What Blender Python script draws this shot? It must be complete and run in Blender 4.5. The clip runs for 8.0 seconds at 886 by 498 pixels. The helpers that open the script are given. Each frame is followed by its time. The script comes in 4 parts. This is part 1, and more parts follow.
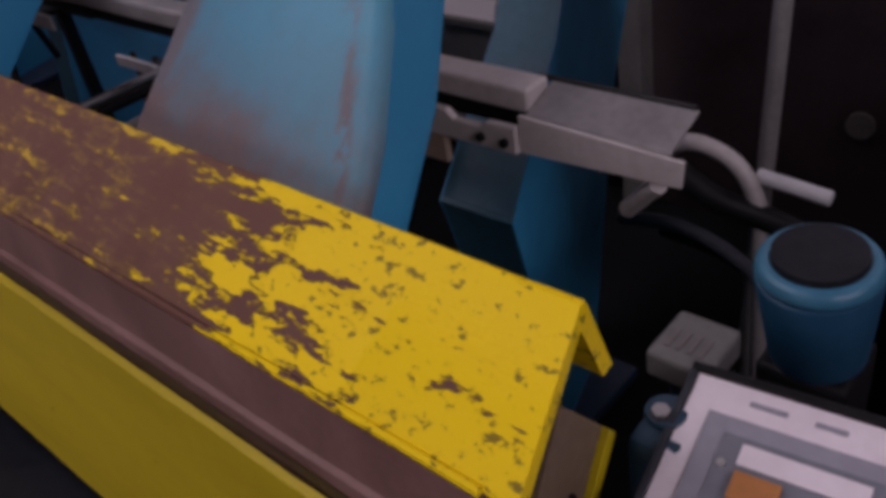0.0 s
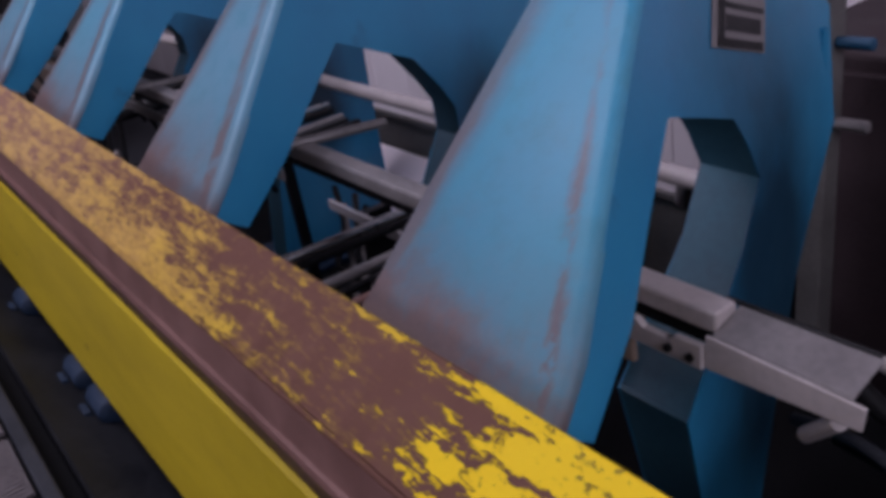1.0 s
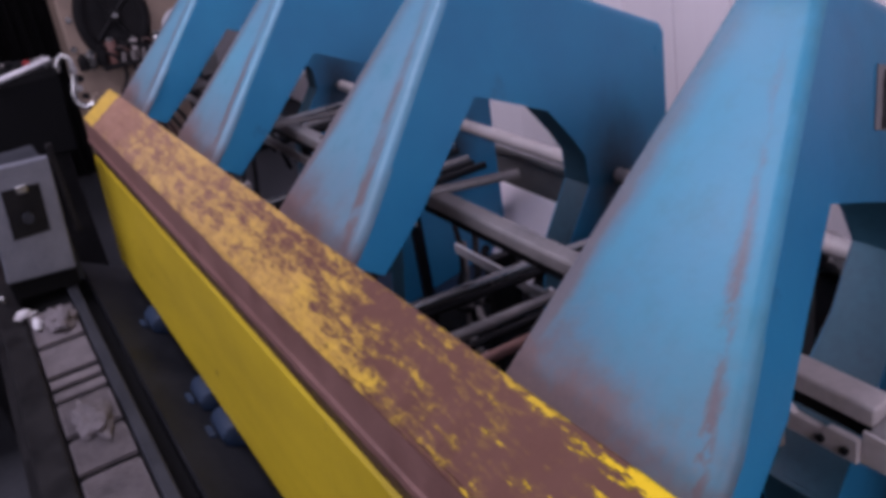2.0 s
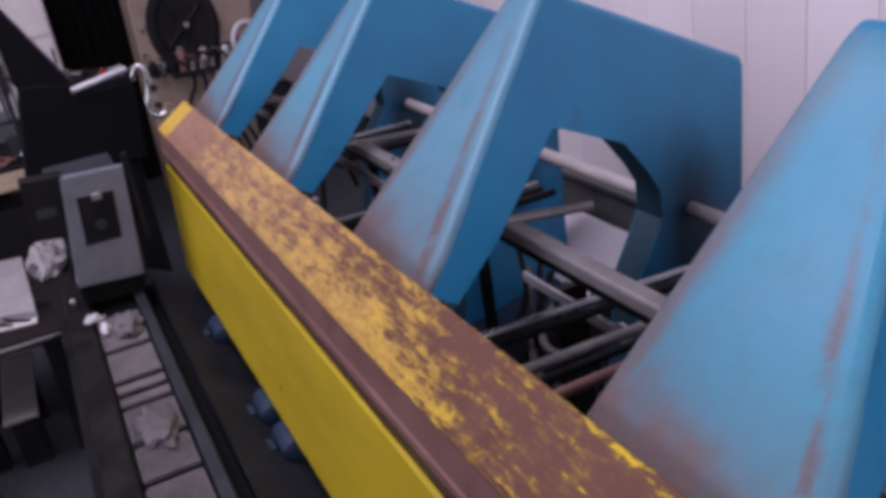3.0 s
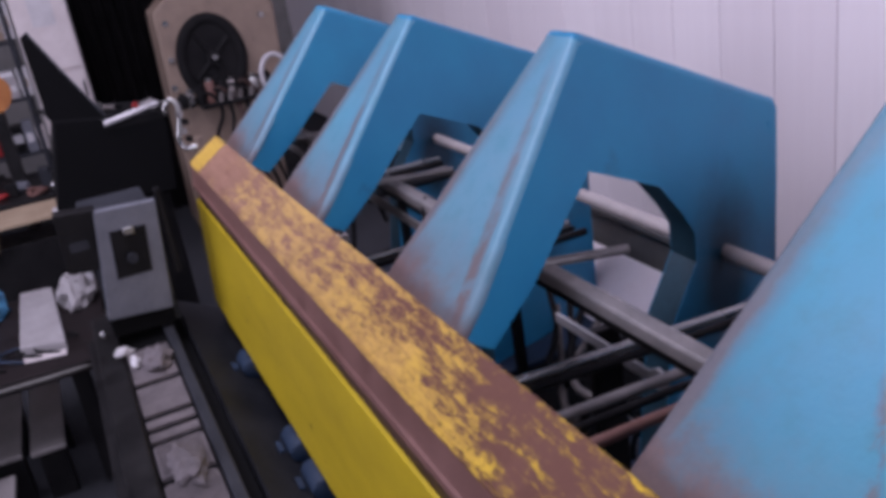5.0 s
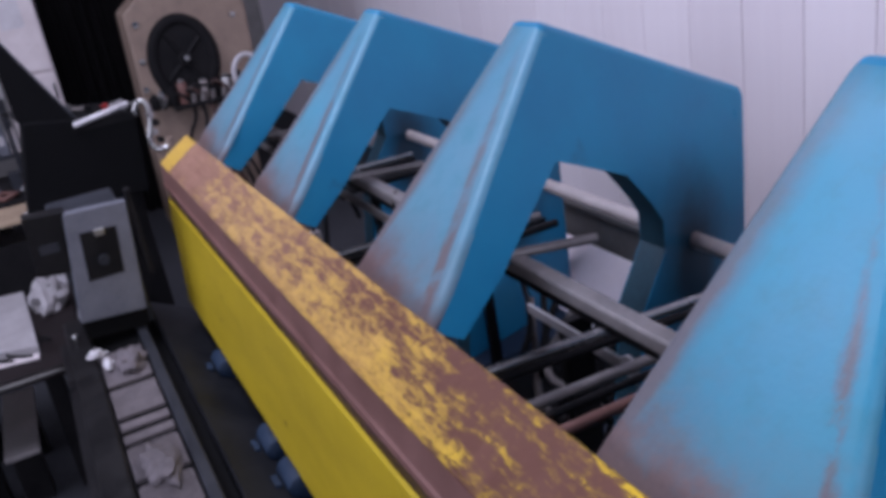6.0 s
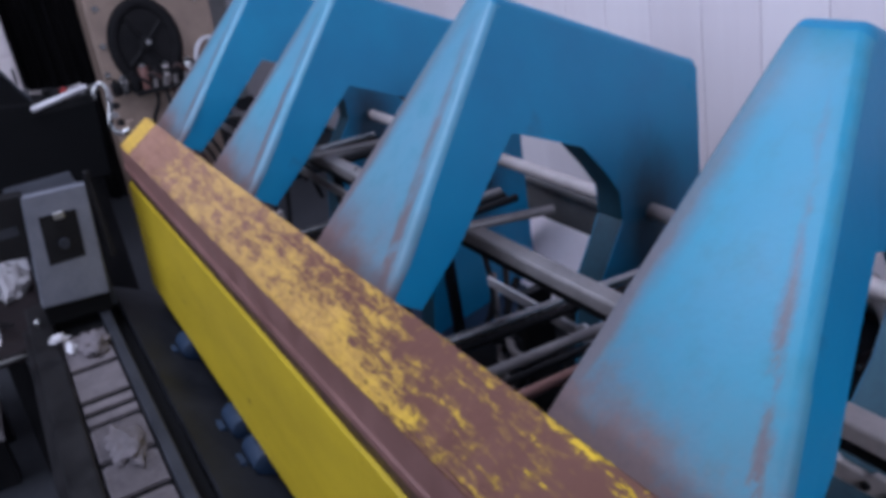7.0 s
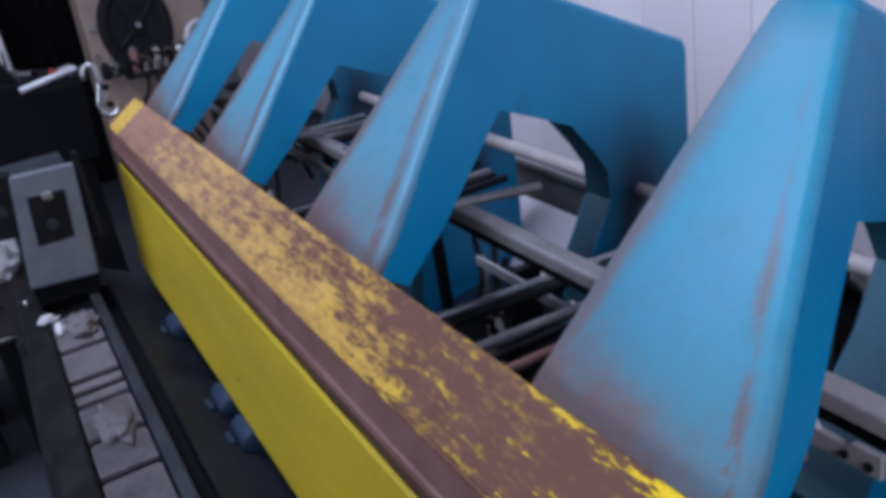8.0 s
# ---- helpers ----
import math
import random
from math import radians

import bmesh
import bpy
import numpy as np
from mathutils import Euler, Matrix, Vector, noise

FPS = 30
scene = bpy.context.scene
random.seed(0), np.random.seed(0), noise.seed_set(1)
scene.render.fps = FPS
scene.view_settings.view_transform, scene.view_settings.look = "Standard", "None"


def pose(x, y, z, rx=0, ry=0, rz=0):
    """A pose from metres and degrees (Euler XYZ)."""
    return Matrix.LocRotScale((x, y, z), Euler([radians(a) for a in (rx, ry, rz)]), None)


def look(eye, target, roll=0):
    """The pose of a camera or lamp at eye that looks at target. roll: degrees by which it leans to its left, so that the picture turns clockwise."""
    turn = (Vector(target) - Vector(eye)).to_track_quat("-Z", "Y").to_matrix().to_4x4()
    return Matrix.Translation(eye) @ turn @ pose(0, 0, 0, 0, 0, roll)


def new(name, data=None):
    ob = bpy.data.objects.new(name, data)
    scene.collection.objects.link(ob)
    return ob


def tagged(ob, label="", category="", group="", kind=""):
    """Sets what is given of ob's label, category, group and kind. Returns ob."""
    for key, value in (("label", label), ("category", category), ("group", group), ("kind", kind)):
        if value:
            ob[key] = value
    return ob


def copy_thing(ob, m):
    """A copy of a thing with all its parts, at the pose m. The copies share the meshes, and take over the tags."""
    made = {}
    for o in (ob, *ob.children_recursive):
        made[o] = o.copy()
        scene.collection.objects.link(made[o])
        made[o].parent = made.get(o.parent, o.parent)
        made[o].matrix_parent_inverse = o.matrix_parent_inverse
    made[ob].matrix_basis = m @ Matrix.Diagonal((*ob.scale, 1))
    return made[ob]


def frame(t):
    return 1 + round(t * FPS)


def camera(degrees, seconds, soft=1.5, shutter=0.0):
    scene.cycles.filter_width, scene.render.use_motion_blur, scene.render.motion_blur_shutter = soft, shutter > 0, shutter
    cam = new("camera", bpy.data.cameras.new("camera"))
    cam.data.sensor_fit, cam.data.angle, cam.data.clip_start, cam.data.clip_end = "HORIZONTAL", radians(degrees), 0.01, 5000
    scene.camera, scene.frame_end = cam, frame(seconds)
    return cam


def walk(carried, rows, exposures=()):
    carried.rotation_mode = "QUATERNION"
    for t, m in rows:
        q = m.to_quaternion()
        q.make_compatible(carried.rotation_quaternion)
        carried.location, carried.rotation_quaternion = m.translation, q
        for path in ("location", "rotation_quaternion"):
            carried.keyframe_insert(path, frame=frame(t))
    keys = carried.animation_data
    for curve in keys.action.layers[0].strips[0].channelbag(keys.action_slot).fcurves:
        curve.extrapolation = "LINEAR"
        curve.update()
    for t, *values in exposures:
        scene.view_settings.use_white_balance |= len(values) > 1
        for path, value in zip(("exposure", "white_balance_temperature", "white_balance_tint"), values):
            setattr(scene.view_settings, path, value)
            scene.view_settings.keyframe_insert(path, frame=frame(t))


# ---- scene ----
cam = camera(53.99, 8.0, soft=4.5)
PATH = [
    (0, 0.5217, -0.2516, 1.2639, 53.815, 9.055, 40.825),
    (0.5, 0.5294, -0.2697, 1.3206, 57.895, 8.895, 48.175),
    (1, 0.5281, -0.2898, 1.3709, 62.813, 8.936, 52.455),
    (1.5, 0.5232, -0.3152, 1.3999, 65.654, 8.896, 56.549),
    (2, 0.5007, -0.32, 1.4258, 65.159, 9.248, 59.379),
    (3.5, 0.4711, -0.3615, 1.4678, 66.869, 7.817, 64.584),
    (4, 0.4628, -0.3739, 1.4812, 66.795, 7.25, 65.057),
    (4.5, 0.4624, -0.3654, 1.4809, 68.277, 8.148, 65.435),
    (6, 0.4719, -0.3448, 1.466, 68.187, 9.041, 63.035),
    (6.5, 0.4846, -0.3403, 1.4559, 68.068, 9.162, 62.064),
    (7, 0.4943, -0.3375, 1.4481, 66.95, 9.154, 60.931),
    (7.5, 0.4902, -0.3338, 1.4369, 66.334, 8.822, 60.283),
    (8, 0.504, -0.3363, 1.4334, 66.093, 8.846, 60.558),
]
walk(cam, [(t, pose(x, y, z, rx, ry, rz)) for t, x, y, z, rx, ry, rz in PATH],
     [(0, -0.84, 6800, 34), (1, -0.55, 6250, 33), (2, -0.22, 6200, 36), (3.5, -0.07, 6350, 34), (4.5, -0.05, 6250, 34), (6, -0.03, 5850, 26), (8, -0.05, 5400, 17)])

# ---- world, lights ----
world = bpy.data.worlds.new("world")
scene.world = world
world.use_nodes = True
sky = world.node_tree.nodes.new("ShaderNodeTexSky")
sky.sky_type, sky.sun_disc = "NISHITA", False
sky.sun_elevation, sky.sun_rotation = radians(40), radians(200)
world.node_tree.links.new(sky.outputs[0], world.node_tree.nodes["Background"].inputs[0])
world.node_tree.nodes["Background"].inputs[1].default_value = 0.08


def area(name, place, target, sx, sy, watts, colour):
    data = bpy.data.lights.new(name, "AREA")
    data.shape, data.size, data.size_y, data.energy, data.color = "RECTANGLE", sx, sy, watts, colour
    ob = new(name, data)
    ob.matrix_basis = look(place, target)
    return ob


# area lamps added in unseen openings: roof, wall behind the camera, end wall
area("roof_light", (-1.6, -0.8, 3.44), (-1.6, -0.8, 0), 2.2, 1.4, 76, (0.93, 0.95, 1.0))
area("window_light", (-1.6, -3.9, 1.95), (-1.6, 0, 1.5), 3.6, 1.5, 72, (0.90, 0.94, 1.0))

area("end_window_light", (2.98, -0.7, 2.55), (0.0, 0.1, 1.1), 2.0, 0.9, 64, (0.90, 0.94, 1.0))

# ---- materials ----


class Nodes:
    """A small builder of procedural materials."""

    def __init__(self, name, rough=0.6, metal=0.0):
        self.m = bpy.data.materials.new(name)
        self.m.use_nodes = True
        self.t = self.m.node_tree
        self.p = self.t.nodes["Principled BSDF"]
        self.p.inputs["Roughness"].default_value = rough
        self.p.inputs["Metallic"].default_value = metal
        self.co = self.t.nodes.new("ShaderNodeTexCoord").outputs["Object"]

    def put(self, socket, value):
        if isinstance(value, bpy.types.NodeSocket):
            self.t.links.new(value, socket)
        else:
            socket.default_value = value

    def scaled(self, sx, sy, sz, shift=False):
        n = self.t.nodes.new("ShaderNodeMapping")
        n.inputs["Scale"].default_value = (sx, sy, sz)
        self.put(n.inputs["Vector"], self.co)
        if shift:
            info = self.t.nodes.new("ShaderNodeObjectInfo").outputs["Random"]
            self.put(n.inputs["Location"], self.maths("MULTIPLY", info, 37.0))
        return n.outputs[0]

    def noise(self, scale, detail=4, rough=0.6, vector=None, distort=0.0):
        n = self.t.nodes.new("ShaderNodeTexNoise")
        n.inputs["Scale"].default_value, n.inputs["Detail"].default_value = scale, detail
        n.inputs["Roughness"].default_value, n.inputs["Distortion"].default_value = rough, distort
        self.put(n.inputs["Vector"], vector or self.co)
        return n.outputs["Fac"]

    def maths(self, op, a, b=0.5, c=0.5):
        n = self.t.nodes.new("ShaderNodeMath")
        n.operation = op
        self.put(n.inputs[0], a), self.put(n.inputs[1], b)
        if op == "MULTIPLY_ADD":
            self.put(n.inputs[2], c)
        return n.outputs[0]

    def axis(self, k):
        n = self.t.nodes.new("ShaderNodeSeparateXYZ")
        self.put(n.inputs[0], self.co)
        return n.outputs[k]

    def ramp(self, value, *stops):
        n = self.t.nodes.new("ShaderNodeValToRGB")
        e = n.color_ramp.elements
        while len(e) < len(stops):
            e.new(0.5)
        for el, (pos, col) in zip(e, stops):
            el.position = pos
            el.color = (col, col, col, 1) if isinstance(col, (int, float)) else (*col, 1)
        self.put(n.inputs[0], value)
        return n.outputs[0]

    def mix(self, fac, a, b):
        n = self.t.nodes.new("ShaderNodeMix")
        n.data_type = "RGBA"
        self.put(n.inputs[0], fac)
        for s, v in ((n.inputs[6], a), (n.inputs[7], b)):
            self.put(s, v if isinstance(v, bpy.types.NodeSocket) else (*v, 1))
        return n.outputs[2]

    def bump(self, height, strength, distance=0.002):
        n = self.t.nodes.new("ShaderNodeBump")
        n.inputs["Strength"].default_value, n.inputs["Distance"].default_value = strength, distance
        self.put(n.inputs["Height"], height)
        self.put(self.p.inputs["Normal"], n.outputs[0])

    def colour(self, value):
        self.put(self.p.inputs["Base Color"], value if isinstance(value, bpy.types.NodeSocket) else (*value, 1))
        return self.m


def plain(name, low, high, rough=0.6, metal=0.0, scale=9.0, grain=120.0, bump=0.25):
    """Two tones mottled at two scales, with a fine relief."""
    n = Nodes(name, rough, metal)
    if max(high) < 0.06:
        n.p.inputs["Specular IOR Level"].default_value = 0.12
    a, b = n.noise(scale, 5), n.noise(grain, 3)
    f = n.maths("MULTIPLY_ADD", b, 0.35, n.maths("MULTIPLY", a, 0.75))
    n.bump(b, bump, 0.001)
    n.put(n.p.inputs["Roughness"], n.ramp(a, (0.3, max(rough - 0.12, 0.05)), (0.7, min(rough + 0.12, 1.0))))
    return n.colour(n.ramp(f, (0.35, low), (0.72, high)))


YELLOW, YELLOW_PALE, PRIMER, PRIMER_DARK = (0.80, 0.545, 0.002), (0.47, 0.275, 0.080), (0.165, 0.078, 0.056), (0.105, 0.046, 0.034)


def chipped_yellow():
    """Yellow paint worn through to red-brown primer, more so along some stretches."""
    n = Nodes("chipped_yellow_paint", 0.5)
    n.p.inputs["Specular IOR Level"].default_value = 0.12
    x = n.maths("MULTIPLY_ADD", n.axis(0), 1 / 2.24, 1.905 / 2.24)
    cover = n.ramp(x, (0.0, 0.95), (0.052, 0.95), (0.062, 0.18), (0.12, 0.24), (0.22, 0.40), (0.36, 0.50), (0.42, 0.51), (0.60, 0.515),
                   (0.69, 0.46), (0.75, 0.37), (0.880, 0.34), (0.922, 0.56), (0.98, 0.68))
    # along one stretch the front half keeps its paint and the rear half is bare
    lean = n.maths("MULTIPLY", n.ramp(x, (0.42, 0.0), (0.60, 0.30), (0.70, 0.30), (0.80, 0.0)), n.maths("MULTIPLY_ADD", n.axis(1), -1 / 0.08, -0.5))
    across = n.maths("MULTIPLY_ADD", n.axis(1), 1 / 0.08, 1.0)
    edge = n.ramp(across, (0.0, 0.02), (0.25, 0.01), (0.5, -0.01), (0.85, 0.0), (0.92, 0.10), (1.0, 0.14))
    streak = n.noise(1.0, 6, 0.65, n.scaled(12, 75, 75))
    blot = n.noise(46, 7, 0.66, n.scaled(0.45, 1, 1), 0.5)
    chip = n.noise(170, 4, 0.65, n.scaled(0.4, 1, 1))
    sum1 = n.maths("MULTIPLY_ADD", streak, 1.0, n.maths("MULTIPLY", blot, 0.8))
    sum2 = n.maths("MULTIPLY_ADD", chip, 0.55, n.maths("ADD", sum1, lean))
    sum3 = n.maths("ADD", n.maths("ADD", sum2, cover), edge)
    half = n.maths("MULTIPLY", sum3, 0.5)
    worn = n.ramp(x, (0.0, 0.6), (0.052, 0.6), (0.062, 1.0), (0.35, 1.0), (0.6, 0.95), (0.8, 0.55), (0.90, 0.0))
    sharp, soft_edge = n.ramp(half, (0.830, 0.0), (0.850, 1.0)), n.ramp(half, (0.765, 0.0), (0.895, 1.0))
    painted = n.maths("MULTIPLY_ADD", n.maths("SUBTRACT", soft_edge, sharp), n.maths("MULTIPLY", worn, 0.95), sharp)
    tone = n.maths("MULTIPLY", n.ramp(n.noise(7, 6), (0.3, 0.7), (0.6, 1.0)), worn)
    paint = n.mix(tone, YELLOW, YELLOW_PALE)
    paint = n.mix(n.ramp(n.noise(135, 5, 0.62, n.scaled(0.7, 1, 1), 0.15), (0.585, 0.0), (0.64, 0.85)), paint, (0.13, 0.085, 0.015))
    paint = n.mix(n.maths("MULTIPLY", worn, n.ramp(n.noise(1.0, 6, 0.7, n.scaled(30, 160, 160)), (0.45, 0.0), (0.60, 0.7))), paint, (0.24, 0.12, 0.05))
    far = n.ramp(x, (0.05, 0.9), (0.40, 0.55), (0.62, 0.0))
    paint = n.mix(n.ramp(x, (0.055, 0.25), (0.07, 0.85), (0.36, 0.65), (0.60, 0.15), (0.72, 0.0)), paint, (0.50, 0.32, 0.125))
    rust = n.mix(n.noise(18, 5), PRIMER_DARK, PRIMER)
    rust = n.mix(n.maths("MULTIPLY", far, n.ramp(n.noise(1.0, 5, 0.6, n.scaled(9, 60, 60)), (0.3, 0.4), (0.7, 1.0))), rust, (0.36, 0.205, 0.145))
    n.put(n.p.inputs["Roughness"], n.ramp(painted, (0.0, 0.62), (1.0, 0.48)))
    n.bump(n.maths("MULTIPLY_ADD", n.noise(1.0, 4, 0.6, n.scaled(160, 60, 60)), 0.9, n.maths("MULTIPLY_ADD", chip, 0.35, painted)), 0.7, 0.0017)
    return n.colour(n.mix(painted, rust, paint))


def yellow_plate_paint():
    n = Nodes("yellow_paint", 0.5)
    f = n.noise(1.0, 6, 0.6, n.scaled(3, 14, 14))
    c = n.ramp(f, (0.3, (0.370, 0.266, 0.001)), (0.7, (0.490, 0.354, 0.003)))
    scratch = n.ramp(n.noise(1.0, 5, 0.7, n.scaled(6, 90, 90)), (0.68, 0.0), (0.74, 0.5))
    dents = n.ramp(n.noise(26, 3), (0.72, 0.0), (0.76, 0.8))
    n.bump(n.noise(60, 4), 0.2, 0.001)
    return n.colour(n.mix(dents, n.mix(scratch, c, (0.25, 0.15, 0.03)), (0.06, 0.03, 0.02)))


def arm_blue(name, front, dusty=0.0, dust_tone=(0.085, 0.235, 0.325), dark_patch=(0.585, 1.25, 0.62)):
    """Blue machine enamel: dusty and faded, rusted brown towards the foot and along the folded edge."""
    n = Nodes(name, 0.42)
    n.p.inputs["Specular IOR Level"].default_value = 0.35
    v = n.scaled(1, 1, 1, True)
    dust = n.noise(5, 6, 0.6, v)
    fine = n.noise(140, 4, 0.6, v)
    base = n.mix(n.ramp(dust, (0.3, 0.0), (0.75, 1.0)), (0.014, 0.232, 0.395), (0.020, 0.305, 0.475))
    z, x = n.axis(2), n.axis(0)
    if not front:
        base = n.mix(n.ramp(dust, (0.3, 0.0), (0.75, 1.0)), (0.012, 0.190, 0.365), (0.018, 0.252, 0.438))
    if front:
        base = n.mix(n.ramp(n.maths("MULTIPLY_ADD", dust, 0.5, n.maths("MULTIPLY", z, -1.2)), (0.0, 0.15), (0.35, 0.7)), base, (0.028, 0.240, 0.315))
        base = n.mix(n.ramp(n.noise(3.5, 7, 0.65, v), (0.25, 0.08 + dusty), (0.75, 0.42 + dusty)), base, dust_tone)
        base = n.mix(n.ramp(n.noise(22, 7, 0.7, v), (0.49, 0.0), (0.68, 0.45)), base, (0.028, 0.185, 0.235))
        wob = n.maths("MULTIPLY_ADD", n.noise(14, 6, 0.65, v), 0.075, n.maths("MULTIPLY", fine, 0.02))
        foot = n.ramp(n.maths("SUBTRACT", n.maths("MULTIPLY_ADD", x, 0.12, n.maths("ADD", z, 0.066)), wob), (0.0, 0.92), (0.016, 0.72), (0.042, 0.34), (0.085, 0.10), (0.15, 0.0))
        # a streak of rust that runs beside the right-hand fold
        d = n.maths("ABSOLUTE", n.maths("ADD", x, n.maths("MULTIPLY_ADD", z, 0.548, -0.126 + 0.03 * max(dusty, 0.0))))
        run = n.maths("MULTIPLY_ADD", n.noise(1.0, 5, 0.7, n.scaled(40, 12, 12, True)), 0.027, n.maths("SUBTRACT", 0.030 * max(dusty, 0.0), d))
        low = n.ramp(z, (0.0, 1.0), (0.12, 0.85), (0.20, 0.5), (0.27, 0.0))
        run = n.maths("MULTIPLY_ADD", z, -0.035, run)
        broken = n.ramp(n.noise(1.0, 4, 0.7, n.scaled(24, 12, 20, True)), (0.40, 2.4 * max(dusty, 0.0)), (0.52, 1.0))
        streak = n.maths("MULTIPLY", n.maths("MULTIPLY", n.ramp(run, (0.0, 0.0), (0.010, 0.85)), low), broken)
        # pale band along the fold: worn paint and the bend's painted highlight
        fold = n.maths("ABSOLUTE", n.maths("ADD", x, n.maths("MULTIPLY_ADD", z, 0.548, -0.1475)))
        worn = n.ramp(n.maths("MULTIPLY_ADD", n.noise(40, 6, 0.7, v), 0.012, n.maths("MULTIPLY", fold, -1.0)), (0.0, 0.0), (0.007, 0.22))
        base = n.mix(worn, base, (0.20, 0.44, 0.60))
        dl = n.maths("ADD", x, n.maths("MULTIPLY_ADD", z, -0.076, 0.096))
        rim = n.ramp(n.maths("MULTIPLY_ADD", n.noise(18, 6, 0.7, v), -0.024, dl), (-0.006, 0.80), (0.010, 0.36), (0.028, 0.0))
        rim = n.maths("MULTIPLY", rim, n.ramp(z, (0.1, 1.0), (0.28, 0.25)))
        base = n.mix(n.maths("MAXIMUM", n.maths("MAXIMUM", foot, streak), rim), base, n.mix(fine, (0.095, 0.054, 0.050), (0.175, 0.100, 0.088)))
    else:
        base = n.mix(n.ramp(n.noise(9, 7, 0.7, v), (0.62, 0.0), (0.72, 0.35)), base, (0.03, 0.06, 0.09))
        # a black patch spread round the tie bar and down the rear
        gy = n.maths("MULTIPLY", n.maths("ADD", n.axis(1), -dark_patch[0]), dark_patch[1])
        gz = n.maths("MULTIPLY", n.maths("ADD", z, 0.18), dark_patch[2])
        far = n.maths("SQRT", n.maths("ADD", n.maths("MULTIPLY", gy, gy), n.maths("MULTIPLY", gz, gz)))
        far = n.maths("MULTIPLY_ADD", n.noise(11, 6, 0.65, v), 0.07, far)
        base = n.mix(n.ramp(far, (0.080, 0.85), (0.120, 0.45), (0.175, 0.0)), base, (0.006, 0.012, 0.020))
    n.bump(n.maths("MULTIPLY_ADD", n.noise(45, 3, 0.5, v), 0.6, fine), 0.22, 0.0015)
    n.put(n.p.inputs["Roughness"], n.ramp(dust, (0.3, 0.34), (0.7, 0.55)))
    return n.colour(base)


def board_white():
    """White board paint whose tone differs a little from board to board, faintly streaked along its length."""
    n = Nodes("white_board_paint", 0.5)
    info = n.t.nodes.new("ShaderNodeObjectInfo").outputs["Random"]
    streak = n.noise(1.0, 5, 0.6, n.scaled(30, 30, 1.2, True))
    f = n.maths("MULTIPLY_ADD", streak, 0.5, n.maths("MULTIPLY", info, 0.5))
    n.bump(streak, 0.15, 0.001)
    return n.colour(n.ramp(f, (0.15, (0.80, 0.725, 0.77)), (0.85, (0.90, 0.84, 0.88))))


